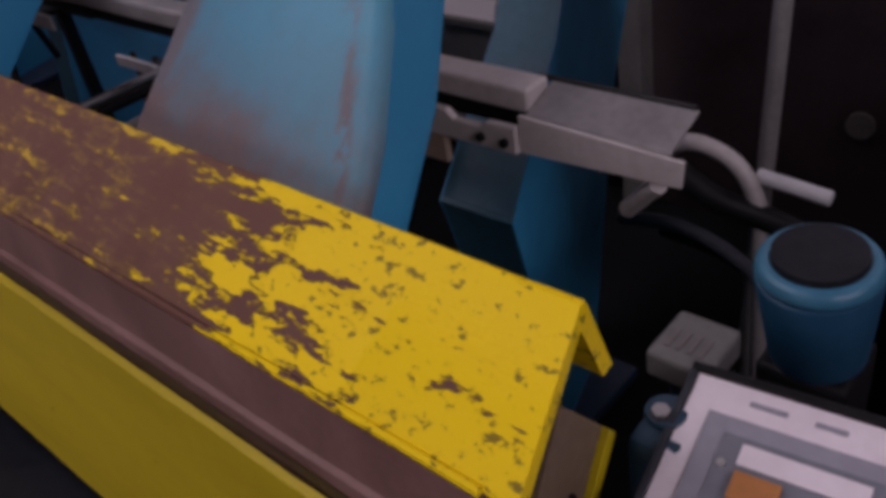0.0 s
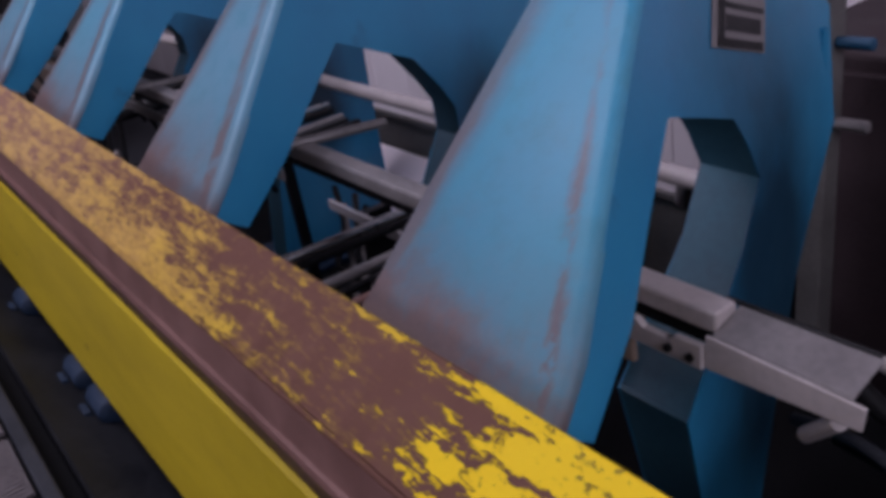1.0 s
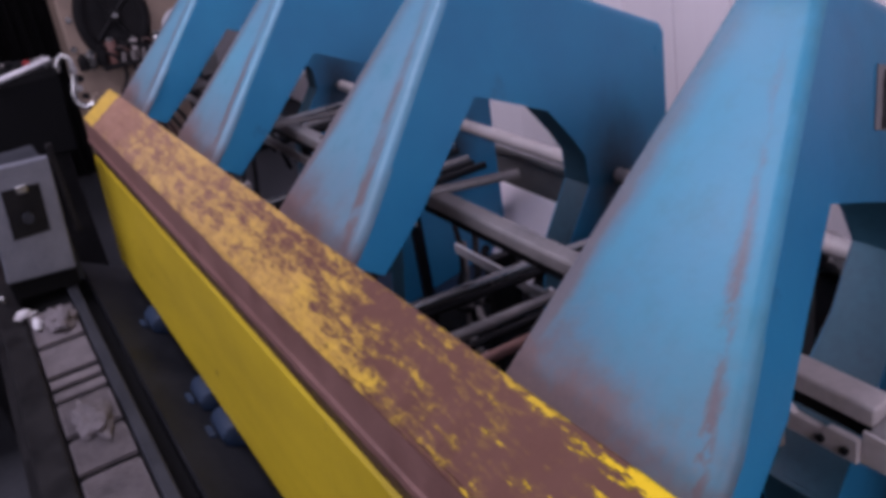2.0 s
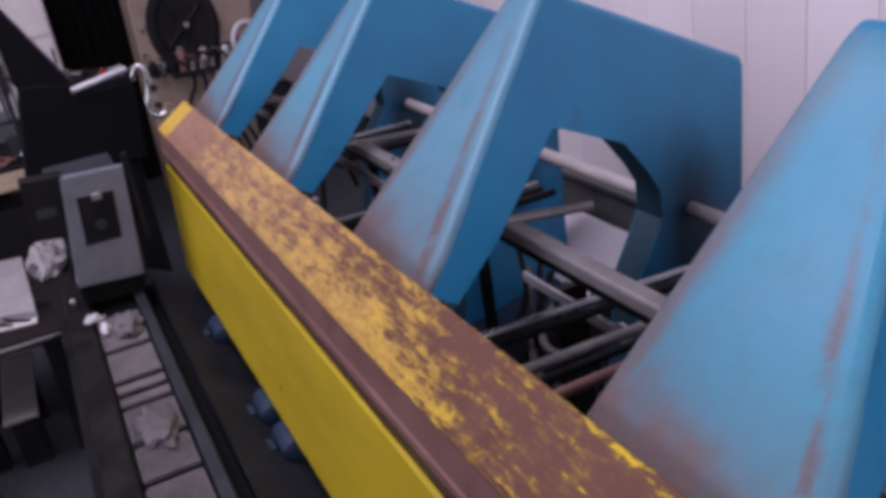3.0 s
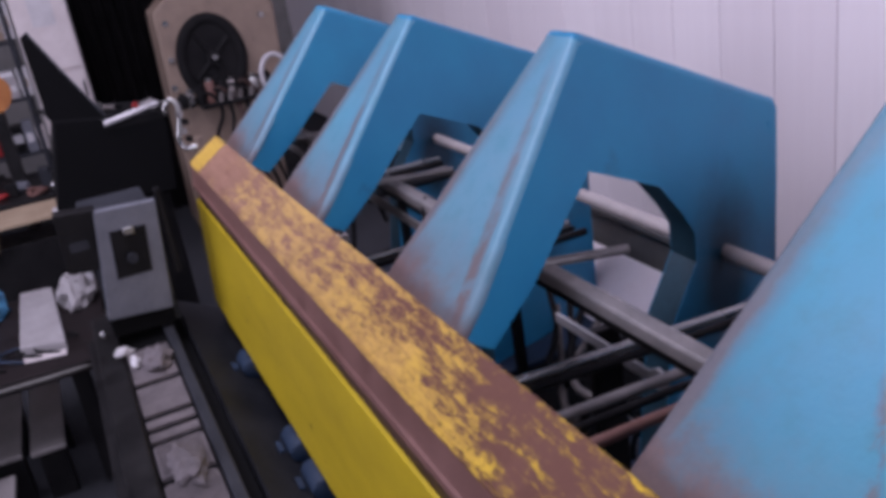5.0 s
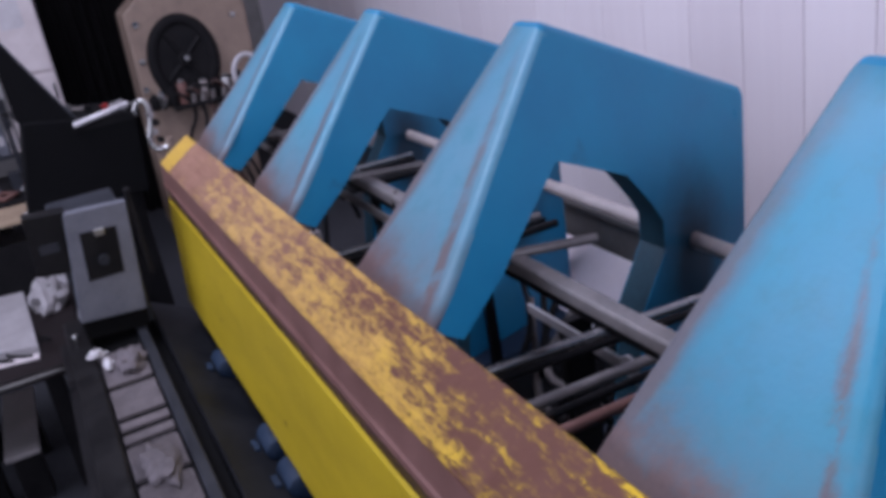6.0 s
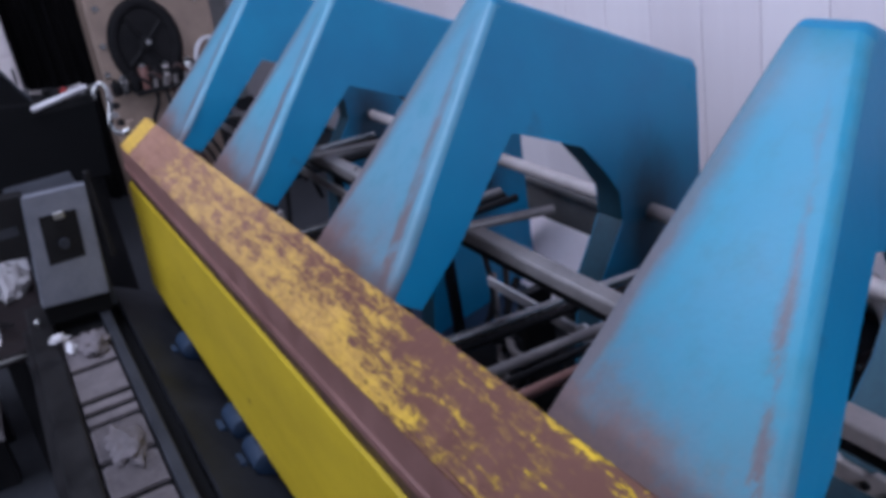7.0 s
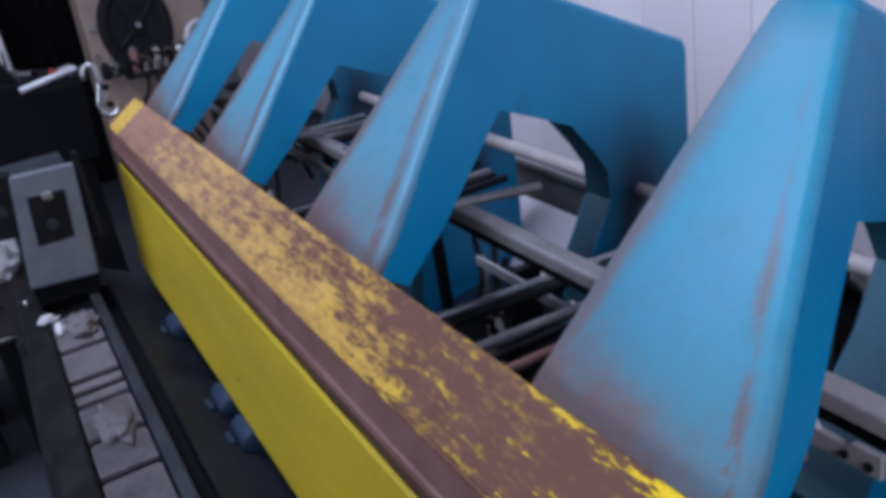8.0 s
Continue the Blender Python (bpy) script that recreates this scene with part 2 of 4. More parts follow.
M = {
    "boards": board_white(),
    # arm blue with shade or light put into the colour, for linings and legs
    "blue_shaded": plain("shaded_lining_blue", (0.003, 0.010, 0.018), (0.008, 0.024, 0.040), 0.6), "blue_leg_lit": plain("lit_leg_blue", (0.009, 0.054, 0.086), (0.025, 0.105, 0.150), 0.6),
    "blue_inner": plain("shaded_inner_blue", (0.006, 0.032, 0.055), (0.024, 0.085, 0.125), 0.6), "near_black": plain("near_black_steel", (0.002, 0.002, 0.0025), (0.006, 0.006, 0.007), 0.85),
    "dusty_paper": plain("dusty_paper", (0.22, 0.205, 0.21), (0.36, 0.34, 0.35), 0.8),
    # the far arms' fronts take a greyer copy of the near arm's blue
    "chipped": chipped_yellow(), "yellow": yellow_plate_paint(), "blue_front": arm_blue("blue_enamel_worn", True, -0.08), "blue_front_greyer": arm_blue("blue_enamel_greyer", True, 0.24, (0.165, 0.245, 0.305)), "blue": arm_blue("blue_enamel", False), "blue_end": arm_blue("blue_enamel_dark_patch", False, dark_patch=(0.45, 0.62, 0.28)),
    "primer": plain("red_brown_primer", (0.125, 0.058, 0.047), (0.215, 0.105, 0.088), 0.5, 0, 12, 200, 0.3),
    "primer_dark": plain("dark_brown_steel", (0.03, 0.014, 0.011), (0.075, 0.032, 0.026), 0.45),
    "zinc": plain("dull_zinc", (0.15, 0.137, 0.137), (0.28, 0.255, 0.255), 0.5, 0.3),
    "pale_steel": plain("pale_grey_steel", (0.34, 0.30, 0.29), (0.52, 0.46, 0.45), 0.5, 0.1),
    "steel": plain("bright_steel", (0.35, 0.34, 0.34), (0.55, 0.54, 0.53), 0.28, 0.9),
    "dark_steel": plain("oily_dark_steel", (0.006, 0.006, 0.007), (0.021, 0.020, 0.021), 0.45, 0.2),
    "grey_paint": plain("grey_machine_paint", (0.018, 0.020, 0.025), (0.044, 0.046, 0.055), 0.5),
    "guard_grey": plain("dusty_guard_grey", (0.065, 0.060, 0.058), (0.135, 0.128, 0.122), 0.6),
    "plate_grey": plain("dull_plate_grey", (0.13, 0.115, 0.115), (0.21, 0.19, 0.19), 0.5),
    "pale_grey": plain("light_grey_paint", (0.105, 0.11, 0.135), (0.175, 0.18, 0.21), 0.5),
    "black": plain("black_paint", (0.006, 0.006, 0.007), (0.016, 0.015, 0.016), 0.45),
    "brown_black": plain("brown_black_paint", (0.008, 0.006, 0.006), (0.021, 0.016, 0.017), 0.55),
    "cabinet_brown": plain("cabinet_brown_black", (0.022, 0.015, 0.017), (0.044, 0.031, 0.034), 0.65),
    "rail_steel": plain("greasy_rail_steel", (0.08, 0.068, 0.066), (0.17, 0.148, 0.143), 0.45, 0.3),
    "black_soft": plain("black_rubber", (0.006, 0.006, 0.007), (0.016, 0.015, 0.016), 0.8),
    "navy": plain("dark_blue_paint", (0.004, 0.014, 0.036), (0.008, 0.026, 0.062), 0.6),
    "cap_blue": plain("blue_plastic", (0.006, 0.050, 0.105), (0.012, 0.080, 0.155), 0.5),
    "drive_blue": plain("dark_machine_blue", (0.007, 0.030, 0.055), (0.016, 0.058, 0.095), 0.5),
    "rim_blue": plain("worn_blue_plastic", (0.020, 0.12, 0.20), (0.045, 0.19, 0.29), 0.45),
    "bracket_brown": plain("brown_bracket_paint", (0.105, 0.066, 0.040), (0.19, 0.125, 0.080), 0.6),
    "white": plain("white_wall_paint", (0.76, 0.68, 0.72), (0.85, 0.775, 0.815), 0.55, 0, 3.0, 60, 0.1),
    "card": plain("pale_card", (0.52, 0.46, 0.46), (0.66, 0.60, 0.60), 0.8),
    "paper": plain("white_paper", (0.42, 0.40, 0.42), (0.62, 0.60, 0.62), 0.8),
    "tan": plain("tan_paint", (0.19, 0.135, 0.105), (0.30, 0.22, 0.17), 0.6),
    "wood": plain("pallet_wood", (0.28, 0.20, 0.13), (0.42, 0.32, 0.22), 0.8),
    "floor": plain("concrete_floor", (0.022, 0.024, 0.028), (0.050, 0.051, 0.058), 0.75, 0, 2.5, 50, 0.3),
    "ceiling": plain("ceiling_paint", (0.45, 0.45, 0.46), (0.55, 0.55, 0.56), 0.8),
    "wall_dark": plain("dull_wall_paint", (0.20, 0.19, 0.19), (0.30, 0.285, 0.28), 0.8),
    "orange": plain("orange_plastic", (0.30, 0.10, 0.03), (0.45, 0.17, 0.04), 0.5),
    "cyan": plain("blue_film", (0.012, 0.10, 0.25), (0.10, 0.33, 0.52), 0.35),
    "red": plain("red_plastic", (0.30, 0.02, 0.02), (0.42, 0.04, 0.04), 0.4),
    "slate": plain("oily_slate_sheet", (0.007, 0.008, 0.011), (0.021, 0.022, 0.026), 0.5, 0.0, 5, 70),
    "mat": plain("dusty_rubber_mat", (0.060, 0.051, 0.056), (0.155, 0.133, 0.142), 0.8, 0, 14, 90, 0.5),
    "panel": plain("panel_lilac_white", (0.60, 0.52, 0.56), (0.72, 0.64, 0.68), 0.4),
    "panel_grey": plain("panel_grey", (0.20, 0.19, 0.23), (0.28, 0.27, 0.31), 0.4),
}

# ---- mesh helpers ----


def part(name, bm, material, parent=None, label="", smooth=False, inverse=True):
    bmesh.ops.recalc_face_normals(bm, faces=bm.faces)
    data = bpy.data.meshes.new(name)
    bm.to_mesh(data)
    bm.free()
    data.materials.append(M[material])
    if smooth:
        for f in data.polygons:
            f.use_smooth = True
        data.set_sharp_from_angle(angle=radians(40))
    ob = new(name, data)
    if parent:
        ob.parent = parent
        if inverse:
            top, m = parent, Matrix()
            while top:
                m = (top.matrix_basis if top.parent is None else Matrix()) @ m
                top = top.parent
            ob.matrix_parent_inverse = m.inverted() if parent.parent is None else Matrix()
    if label:
        ob["label"] = label
    return ob


def thing(name, place, label, category, group="", kind=""):
    ob = new(name)
    ob.empty_display_size = 0.05
    ob.matrix_basis = pose(*place)
    return tagged(ob, label, category, group, kind)


def box(x0, x1, y0, y1, z0, z1, bevel=0.0, bm=None, turn=None):
    bm = bm or bmesh.new()
    c = Vector(((x0 + x1) / 2, (y0 + y1) / 2, (z0 + z1) / 2))
    m = Matrix.Translation(c) @ (turn or Matrix()) @ Matrix.Diagonal((x1 - x0, y1 - y0, z1 - z0, 1))
    made = bmesh.ops.create_cube(bm, size=1, matrix=m)["verts"]
    if bevel:
        edges = list({e for v in made for e in v.link_edges})
        bmesh.ops.bevel(bm, geom=edges, offset=bevel, segments=2, affect="EDGES", profile=0.5)
    return bm


def rod(p0, p1, r, r1=None, n=16, bm=None, bevel=0.0):
    bm = bm or bmesh.new()
    a, b = Vector(p0), Vector(p1)
    m = Matrix.Translation((a + b) / 2) @ (b - a).to_track_quat("Z", "Y").to_matrix().to_4x4()
    made = bmesh.ops.create_cone(bm, cap_ends=True, segments=n, radius1=r, radius2=r if r1 is None else r1, depth=(b - a).length, matrix=m)["verts"]
    if bevel:
        edges = [e for e in {e for v in made for e in v.link_edges} if any(len(f.verts) > 4 for f in e.link_faces)]
        bmesh.ops.bevel(bm, geom=edges, offset=bevel, segments=2, affect="EDGES", profile=0.5)
    return bm


def tube(points, r, n=10, closed=False, bm=None):
    """A bent tube through points, smoothed."""
    bm = bm or bmesh.new()
    pts = [Vector(p) for p in points]
    for _ in range(2):
        out = []
        for i in range(len(pts) if closed else len(pts) - 1):
            a, b = pts[i], pts[(i + 1) % len(pts)]
            out += [a.lerp(b, 0.25), a.lerp(b, 0.75)]
        pts = out if closed else [pts[0]] + out[1:-1] + [pts[-1]]
    rings, side = [], Vector((0.31, 0.22, 0.92)).normalized()
    for i, p in enumerate(pts):
        d = (pts[(i + 1) % len(pts)] - pts[i - 1]) if closed or 0 < i < len(pts) - 1 else (pts[1] - pts[0] if i == 0 else pts[-1] - pts[-2])
        d.normalize()
        side = (side - d * side.dot(d)).normalized()
        up = d.cross(side)
        rings.append([bm.verts.new(p + r * (math.cos(2 * math.pi * k / n) * side + math.sin(2 * math.pi * k / n) * up)) for k in range(n)])
    for i in range(len(rings) if closed else len(rings) - 1):
        a, b = rings[i], rings[(i + 1) % len(rings)]
        for k in range(n):
            bm.faces.new((a[k], a[(k + 1) % n], b[(k + 1) % n], b[k]))
    if not closed:
        bm.faces.new(rings[0]), bm.faces.new(rings[-1])
    return bm


def prism(outline, axis, lo, hi, bm=None, bevel=0.0):
    """A plane outline of (a, b) pairs pulled along an axis: x takes (y, z), y takes (x, z), z takes (x, y)."""
    bm = bm or bmesh.new()
    put = {"x": lambda a, b, s: (s, a, b), "y": lambda a, b, s: (a, s, b), "z": lambda a, b, s: (a, b, s)}[axis]
    v0 = [bm.verts.new(put(a, b, lo)) for a, b in outline]
    v1 = [bm.verts.new(put(a, b, hi)) for a, b in outline]
    n = len(outline)
    bm.faces.new(v0), bm.faces.new(v1)
    for i in range(n):
        bm.faces.new((v0[i], v0[(i + 1) % n], v1[(i + 1) % n], v1[i]))
    if bevel:
        bmesh.ops.bevel(bm, geom=list({e for v in v0 + v1 for e in v.link_edges}), offset=bevel, segments=2, affect="EDGES", profile=0.5)
    return bm


Z = 1.0  # height of the beam's rear top edge

# ---- the room ----
tagged(part("floor", box(-7.2, 3.2, -4.2, 1.8, -0.12, 0.0), "floor"), "worn grey concrete workshop floor", "floor", kind="structure")
tagged(part("wall_west", box(-7.2, -7.0, -4.0, 1.62, 0, 3.5), "wall_dark"), "dull painted end wall of the workshop", "wall", kind="structure")
# the openings in this wall, the south wall and ceiling are added for lamps
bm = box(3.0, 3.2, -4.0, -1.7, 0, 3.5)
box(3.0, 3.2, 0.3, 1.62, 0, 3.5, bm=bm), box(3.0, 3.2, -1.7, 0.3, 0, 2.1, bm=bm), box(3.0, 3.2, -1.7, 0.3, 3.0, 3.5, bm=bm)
tagged(part("wall_east", bm, "wall_dark"), "dull painted workshop wall with a high opening added for a lamp", "wall", kind="structure")


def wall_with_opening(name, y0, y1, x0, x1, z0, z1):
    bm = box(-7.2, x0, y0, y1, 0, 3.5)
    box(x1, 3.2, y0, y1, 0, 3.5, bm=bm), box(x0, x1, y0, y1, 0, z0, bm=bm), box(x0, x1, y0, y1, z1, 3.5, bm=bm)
    return tagged(part(name, bm, "wall_dark"), "dull painted wall with a wide opening added for a lamp", "wall", kind="structure")


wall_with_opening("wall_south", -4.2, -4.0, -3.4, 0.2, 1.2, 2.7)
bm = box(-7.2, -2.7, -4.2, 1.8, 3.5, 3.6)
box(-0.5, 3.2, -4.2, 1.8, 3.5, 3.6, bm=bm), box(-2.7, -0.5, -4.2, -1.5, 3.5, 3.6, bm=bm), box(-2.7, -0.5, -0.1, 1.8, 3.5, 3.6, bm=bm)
tagged(part("ceiling", bm, "ceiling"), "pale ceiling with one opening added for a lamp", "ceiling", kind="structure")

wall = tagged(part("wall_north", box(-7.2, 3.2, 1.62, 1.8, 0, 3.5), "white"), "wall of tall white boards with open joints", "wall", kind="structure")
plank = None
for k in range(-24, 20):
    x = -1.527 + 0.23 * k
    if plank is None:
        plank = part("board", box(0.0016, 0.2284, 1.602, 1.6195, 0.02, 3.48, 0.003), "boards", wall)
        plank.location = (x, 0, 0)
        first = plank
    else:
        b = first.copy()
        b.location = (x, 0, 0)
        scene.collection.objects.link(b)

# ---- the folding machine: clamping beam ----
XL, XR = -1.905, 0.333
beam = thing("clamping_beam", (-0.8, 0, Z - 0.46), "yellow steel clamping beam worn through to brown primer", "machine beam")


def along(outline, x0=XL, x1=XR, bevel=0.0):
    return prism([(y, Z + z) for y, z in outline], "x", x0, x1, bevel=bevel)


def long_plate(outline, x0, x1, cuts, wobble, seed):
    """A long plate whose outer edges wander a little, as hammered and rubbed steel does."""
    bm = bmesh.new()
    rings = []
    for i in range(cuts + 1):
        x = x0 + (x1 - x0) * i / cuts
        ring = []
        for j, (y, z) in enumerate(outline):
            d = noise.noise_vector((x * 9, j * 7.3, seed)) * wobble + noise.noise_vector((x * 55, j * 3.1, seed + 5)) * wobble * 0.5
            ring.append(bm.verts.new((x, y + d.y, Z + z + d.z)))
        rings.append(ring)
    n = len(outline)
    for a, b in zip(rings, rings[1:]):
        for k in range(n):
            bm.faces.new((a[k], a[(k + 1) % n], b[(k + 1) % n], b[k]))
    bm.faces.new(rings[0]), bm.faces.new(rings[-1])
    return bm


# top plate with a softened rear corner and the lip folded down behind it
bm = long_plate([(-0.0805, -0.0523), (-0.0035, -0.0016), (-0.001, -0.0006), (0.0012, -0.0022), (0.0024, -0.0050),
                 (0.020, -0.058), (0.0115, -0.060), (-0.0055, -0.0150), (-0.0740, -0.0625), (-0.0818, -0.0565)], XL, XR, 240, 0.0007, 1.0)
for v in bm.verts:  # the near end is cut askew and its edge is beaten
    if v.co.x > XR - 0.02:
        v.co.x += (0.003 + 0.19 * max(0.0, -v.co.y)) * (v.co.x - XR + 0.02) / 0.02
part("top_plate", bm, "chipped", beam, smooth=True)
part("edge_bead", long_plate([(-0.0822, -0.0525), (-0.0845, -0.0545), (-0.0850, -0.0575), (-0.0822, -0.0585)], XL + 0.004, XR - 0.002, 200, 0.0006, 3.0),
     "chipped", beam, "thin yellow edge of the top plate")
part("wear_strip", long_plate([(-0.0785, -0.0605), (-0.0850, -0.0590), (-0.0885, -0.105), (-0.0915, -0.109), (-0.0922, -0.119), (-0.0905, -0.124), (-0.0785, -0.124)],
                              XL + 0.003, XR - 0.004, 160, 0.0006, 7.0), "primer", beam, "red-brown primed strip below the yellow edge")
# dark brown fill paints the shade in the gap under the strip
part("groove", along([(-0.072, -0.1245), (-0.0835, -0.1245), (-0.0835, -0.168), (-0.072, -0.168)], XL + 0.006, XR - 0.006), "primer_dark", beam, "dark groove with its shade put into the colour")
part("front_plate", long_plate([(-0.0850, -0.158), (-0.0905, -0.1625), (-0.111, -0.458), (-0.1045, -0.4592), (-0.0850, -0.1685)], XL - 0.011, XR - 0.02, 160, 0.0008, 11.0),
     "yellow", beam, "yellow front plate sloping outwards")
part("web", along([(-0.072, -0.060), (-0.060, -0.052), (-0.060, -0.450), (-0.072, -0.450)], XL + 0.01, XR - 0.03), "primer_dark", beam)
part("bottom_flange", along([(-0.1035, -0.4505), (-0.020, -0.4505), (-0.020, -0.460), (-0.1040, -0.460)], XL + 0.01, XR - 0.03), "primer_dark", beam)
part("end_bracket", along([(-0.0206, -0.056), (0.0125, -0.101), (-0.040, -0.188), (-0.073, -0.143)], 0.29, 0.3325, bevel=0.001), "bracket_brown", beam, "brown bracket under the beam's end")
part("bracket_edge", along([(0.0130, -0.1015), (0.0185, -0.109), (-0.034, -0.196), (-0.0395, -0.1885)], 0.286, 0.337, bevel=0.001), "yellow", beam, "yellow painted edge")
part("bolt", rod((0.3325, -0.022, Z - 0.125), (0.3355, -0.022, Z - 0.125), 0.003, n=6), "black", beam)

# ---- the blue arms ----
SLOPE = 0.285 / 0.279


def x_right(y, z):
    return 0.1652 - 0.2895 * y - 0.2524 * max(z, 0.0)


DEPTH = {"rear": 0.088}  # the arm's thickness behind its front cover


def x_left(y, z):
    front = -0.10 + 0.076 * z
    s = min(1.0, max(0.0, (y - 0.05 - SLOPE * max(z, 0.0)) / 0.22))
    s = s * s * (3 - 2 * s)
    return front + (x_right(y, z) - DEPTH["rear"] - front) * s


def cover_path(upper, rear):
    """The front edge from foot to shoulder, or the top edge from shoulder to rear, in (y, z)."""
    d = rear[2]
    if not upper:
        pts = [(0.0114 + SLOPE * s, -0.03 + s) for s in np.linspace(0, 0.302 - d, 16)]
        return [(float(a), float(b)) for a, b in pts] + [(0.3265 - 0.5 * d, 0.2790 - d)]
    return [(0.3265 - 0.5 * d, 0.2790 - d), (0.3325, 0.2832 - d), (0.340, 0.2832 - d), (0.350, 0.2790 - d)] + [(0.350 + (rear[0] - 0.350) * s, 0.2790 - d + (rear[1] - 0.2790 + d) * s) for s in (0.12, 0.25, 0.4, 0.55, 0.7, 0.85, 1.0)]


def cover(upper, rear, r=0.013):
    """A folded sheet: flat between two rounded bends that turn into the side plates."""
    path = cover_path(upper, rear)
    full = cover_path(False, rear)[:-1] + cover_path(True, rear)
    bm, rows = bmesh.new(), []
    for y, z in path:
        i = min(range(len(full)), key=lambda k: (full[k][0] - y) ** 2 + (full[k][1] - z) ** 2)
        a, b = full[max(i - 1, 0)], full[min(i + 1, len(full) - 1)]
        d = Vector((0, b[0] - a[0], b[1] - a[1])).normalized()
        inner = Vector((0, d.z, -d.y))
        p = Vector((0, y, z))
        row = []
        for side in (-1, 1):
            for k in range(7):
                ang = math.pi / 2 * (k / 6 if side < 0 else 1 - k / 6)
                rr = 0.006 if side < 0 else r
                q = p + inner * (rr - rr * math.sin(ang))
                edge = x_left(q.y, q.z) if side < 0 else x_right(q.y, q.z)
                row.append(Vector((edge - side * rr * (1 - math.cos(ang)), q.y, q.z)))
        rows.append([bm.verts.new(v) for v in row])
    for a, b in zip(rows, rows[1:]):
        for k in range(len(a) - 1):
            bm.faces.new((a[k], a[k + 1], b[k + 1], b[k]))
    return bm


# side plate outlines in (y, z): the outer edge, and the inner edge round the eight-sided opening
def outer_edge(rear, foot, low):
    top = [(0.343 + (rear[0] - 0.343) * s, 0.2700 - rear[2] + (rear[1] - 0.013 - 0.2700 + rear[2]) * s) for s in (0, 0.33, 0.66, 1.0)]
    return [(0.0215, -0.036), (0.120, 0.062), (0.220, 0.160), (0.3290 - 0.5 * rear[2], 0.2670 - rear[2])] + top + [(foot, -0.05), (0.5 * (foot + low), -0.2), (low, -0.52)]


INNER = [(0.066, -0.068), (0.148, -0.011), (0.218, 0.043), (0.295, 0.099), (0.365, 0.066), (0.434, 0.033), (0.479, -0.026), (0.508, -0.069), (0.509, -0.121), (0.437, -0.208), (0.38, -0.52)]
INNER_END = [(0.060, -0.070), (0.130, -0.011), (0.190, 0.050), (0.258, 0.108), (0.320, 0.085), (0.379, 0.062), (0.397, 0.030), (0.412, -0.010), (0.362, -0.070), (0.225, -0.180), (0.30, -0.52)]


def side_plate(fx, inward, rim, hole, t=0.002, grid=7):
    bm, rows = bmesh.new(), []
    for (ya, za), (yb, zb) in zip(rim, hole):
        front, back = [], []
        for k in range(grid + 1):
            s = k / grid
            y, z = ya + (yb - ya) * s, za + (zb - za) * s
            front.append(bm.verts.new((fx(y, z), y, z)))
            back.append(bm.verts.new((fx(y, z) + inward * t, y, z)))
        rows.append((front, back))
    for (f0, b0), (f1, b1) in zip(rows, rows[1:]):
        for k in range(grid):
            bm.faces.new((f0[k], f0[k + 1], f1[k + 1], f1[k]))
            bm.faces.new((b0[k], b0[k + 1], b1[k + 1], b1[k]))
        for k in (0, grid):
            bm.faces.new((f0[k], b0[k], b1[k], f1[k]))
    for f, b in (rows[0], rows[-1]):
        for k in range(grid):
            bm.faces.new((f[k], f[k + 1], b[k + 1], b[k]))
    return bm


def flange(hole, i0, i1):
    """The sheet that lines the opening between the two side plates, set a little inside the plates."""
    bm, rows = bmesh.new(), []
    for y, z in hole[i0:i1]:
        a, b = x_left(y, z) + 0.0025, x_right(y, z) - 0.0025
        rows.append([bm.verts.new((a + (b - a) * k / 4, y, z)) for k in range(5)] + [bm.verts.new((b + (a - b) * k / 4, y + 0.004, z + 0.004)) for k in range(5)])
    for r0, r1 in zip(rows, rows[1:]):
        for k in range(10):
            bm.faces.new((r0[k], r0[(k + 1) % 10], r1[(k + 1) % 10], r1[k]))
    bm.faces.new(rows[0]), bm.faces.new(rows[-1])
    return bm


ARMS = (0.0, -0.607, -1.211, -1.786)


def clamp_arm(x, rear, foot, low, hole, label, front="blue_front_greyer", blue="blue", leg="blue_inner"):
    arm = thing("clamp_arm", (x, 0, Z), label, "machine arm", "arms behind the clamping beam")
    rim = outer_edge(rear, foot, low)
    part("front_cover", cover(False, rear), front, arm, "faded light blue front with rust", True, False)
    part("top_cover", cover(True, rear), blue, arm, "", True, False)
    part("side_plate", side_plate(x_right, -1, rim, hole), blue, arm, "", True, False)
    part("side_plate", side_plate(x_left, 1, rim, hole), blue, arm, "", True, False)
    part("inner_flange", flange(hole, 0, 6), "blue_shaded", arm, "", True, False)
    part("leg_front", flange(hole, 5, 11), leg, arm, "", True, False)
    part("base_plate", box(-0.14, 0.10, hole[-1][0] - 0.03, low + 0.02, -0.535, -0.5205, 0.002), "navy", arm, "dark blue foot plate", False, False)
    xr = x_right(foot, -0.1)
    part("rear_plate", prism([(xr - DEPTH["rear"] + 0.008, rear[1] - 0.03), (xr - 0.008, rear[1] - 0.03), (xr - 0.008, -0.05), (xr - DEPTH["rear"] + 0.008, -0.05)], "y", foot - 0.018, foot - 0.008), "blue", arm, "", False, False)
    return arm


DEPTH["rear"] = 0.073
clamp_arm(0.0, (0.700, 0.098, 0.006), 0.672, 0.40, INNER_END, "hollow blue steel arm, rusted brown at its foot, eight-sided opening", "blue_front", "blue_end", "blue_leg_lit")
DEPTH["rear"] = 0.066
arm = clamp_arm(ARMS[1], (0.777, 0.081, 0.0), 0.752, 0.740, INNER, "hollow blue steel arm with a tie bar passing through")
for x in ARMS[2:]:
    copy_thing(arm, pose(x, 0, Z))
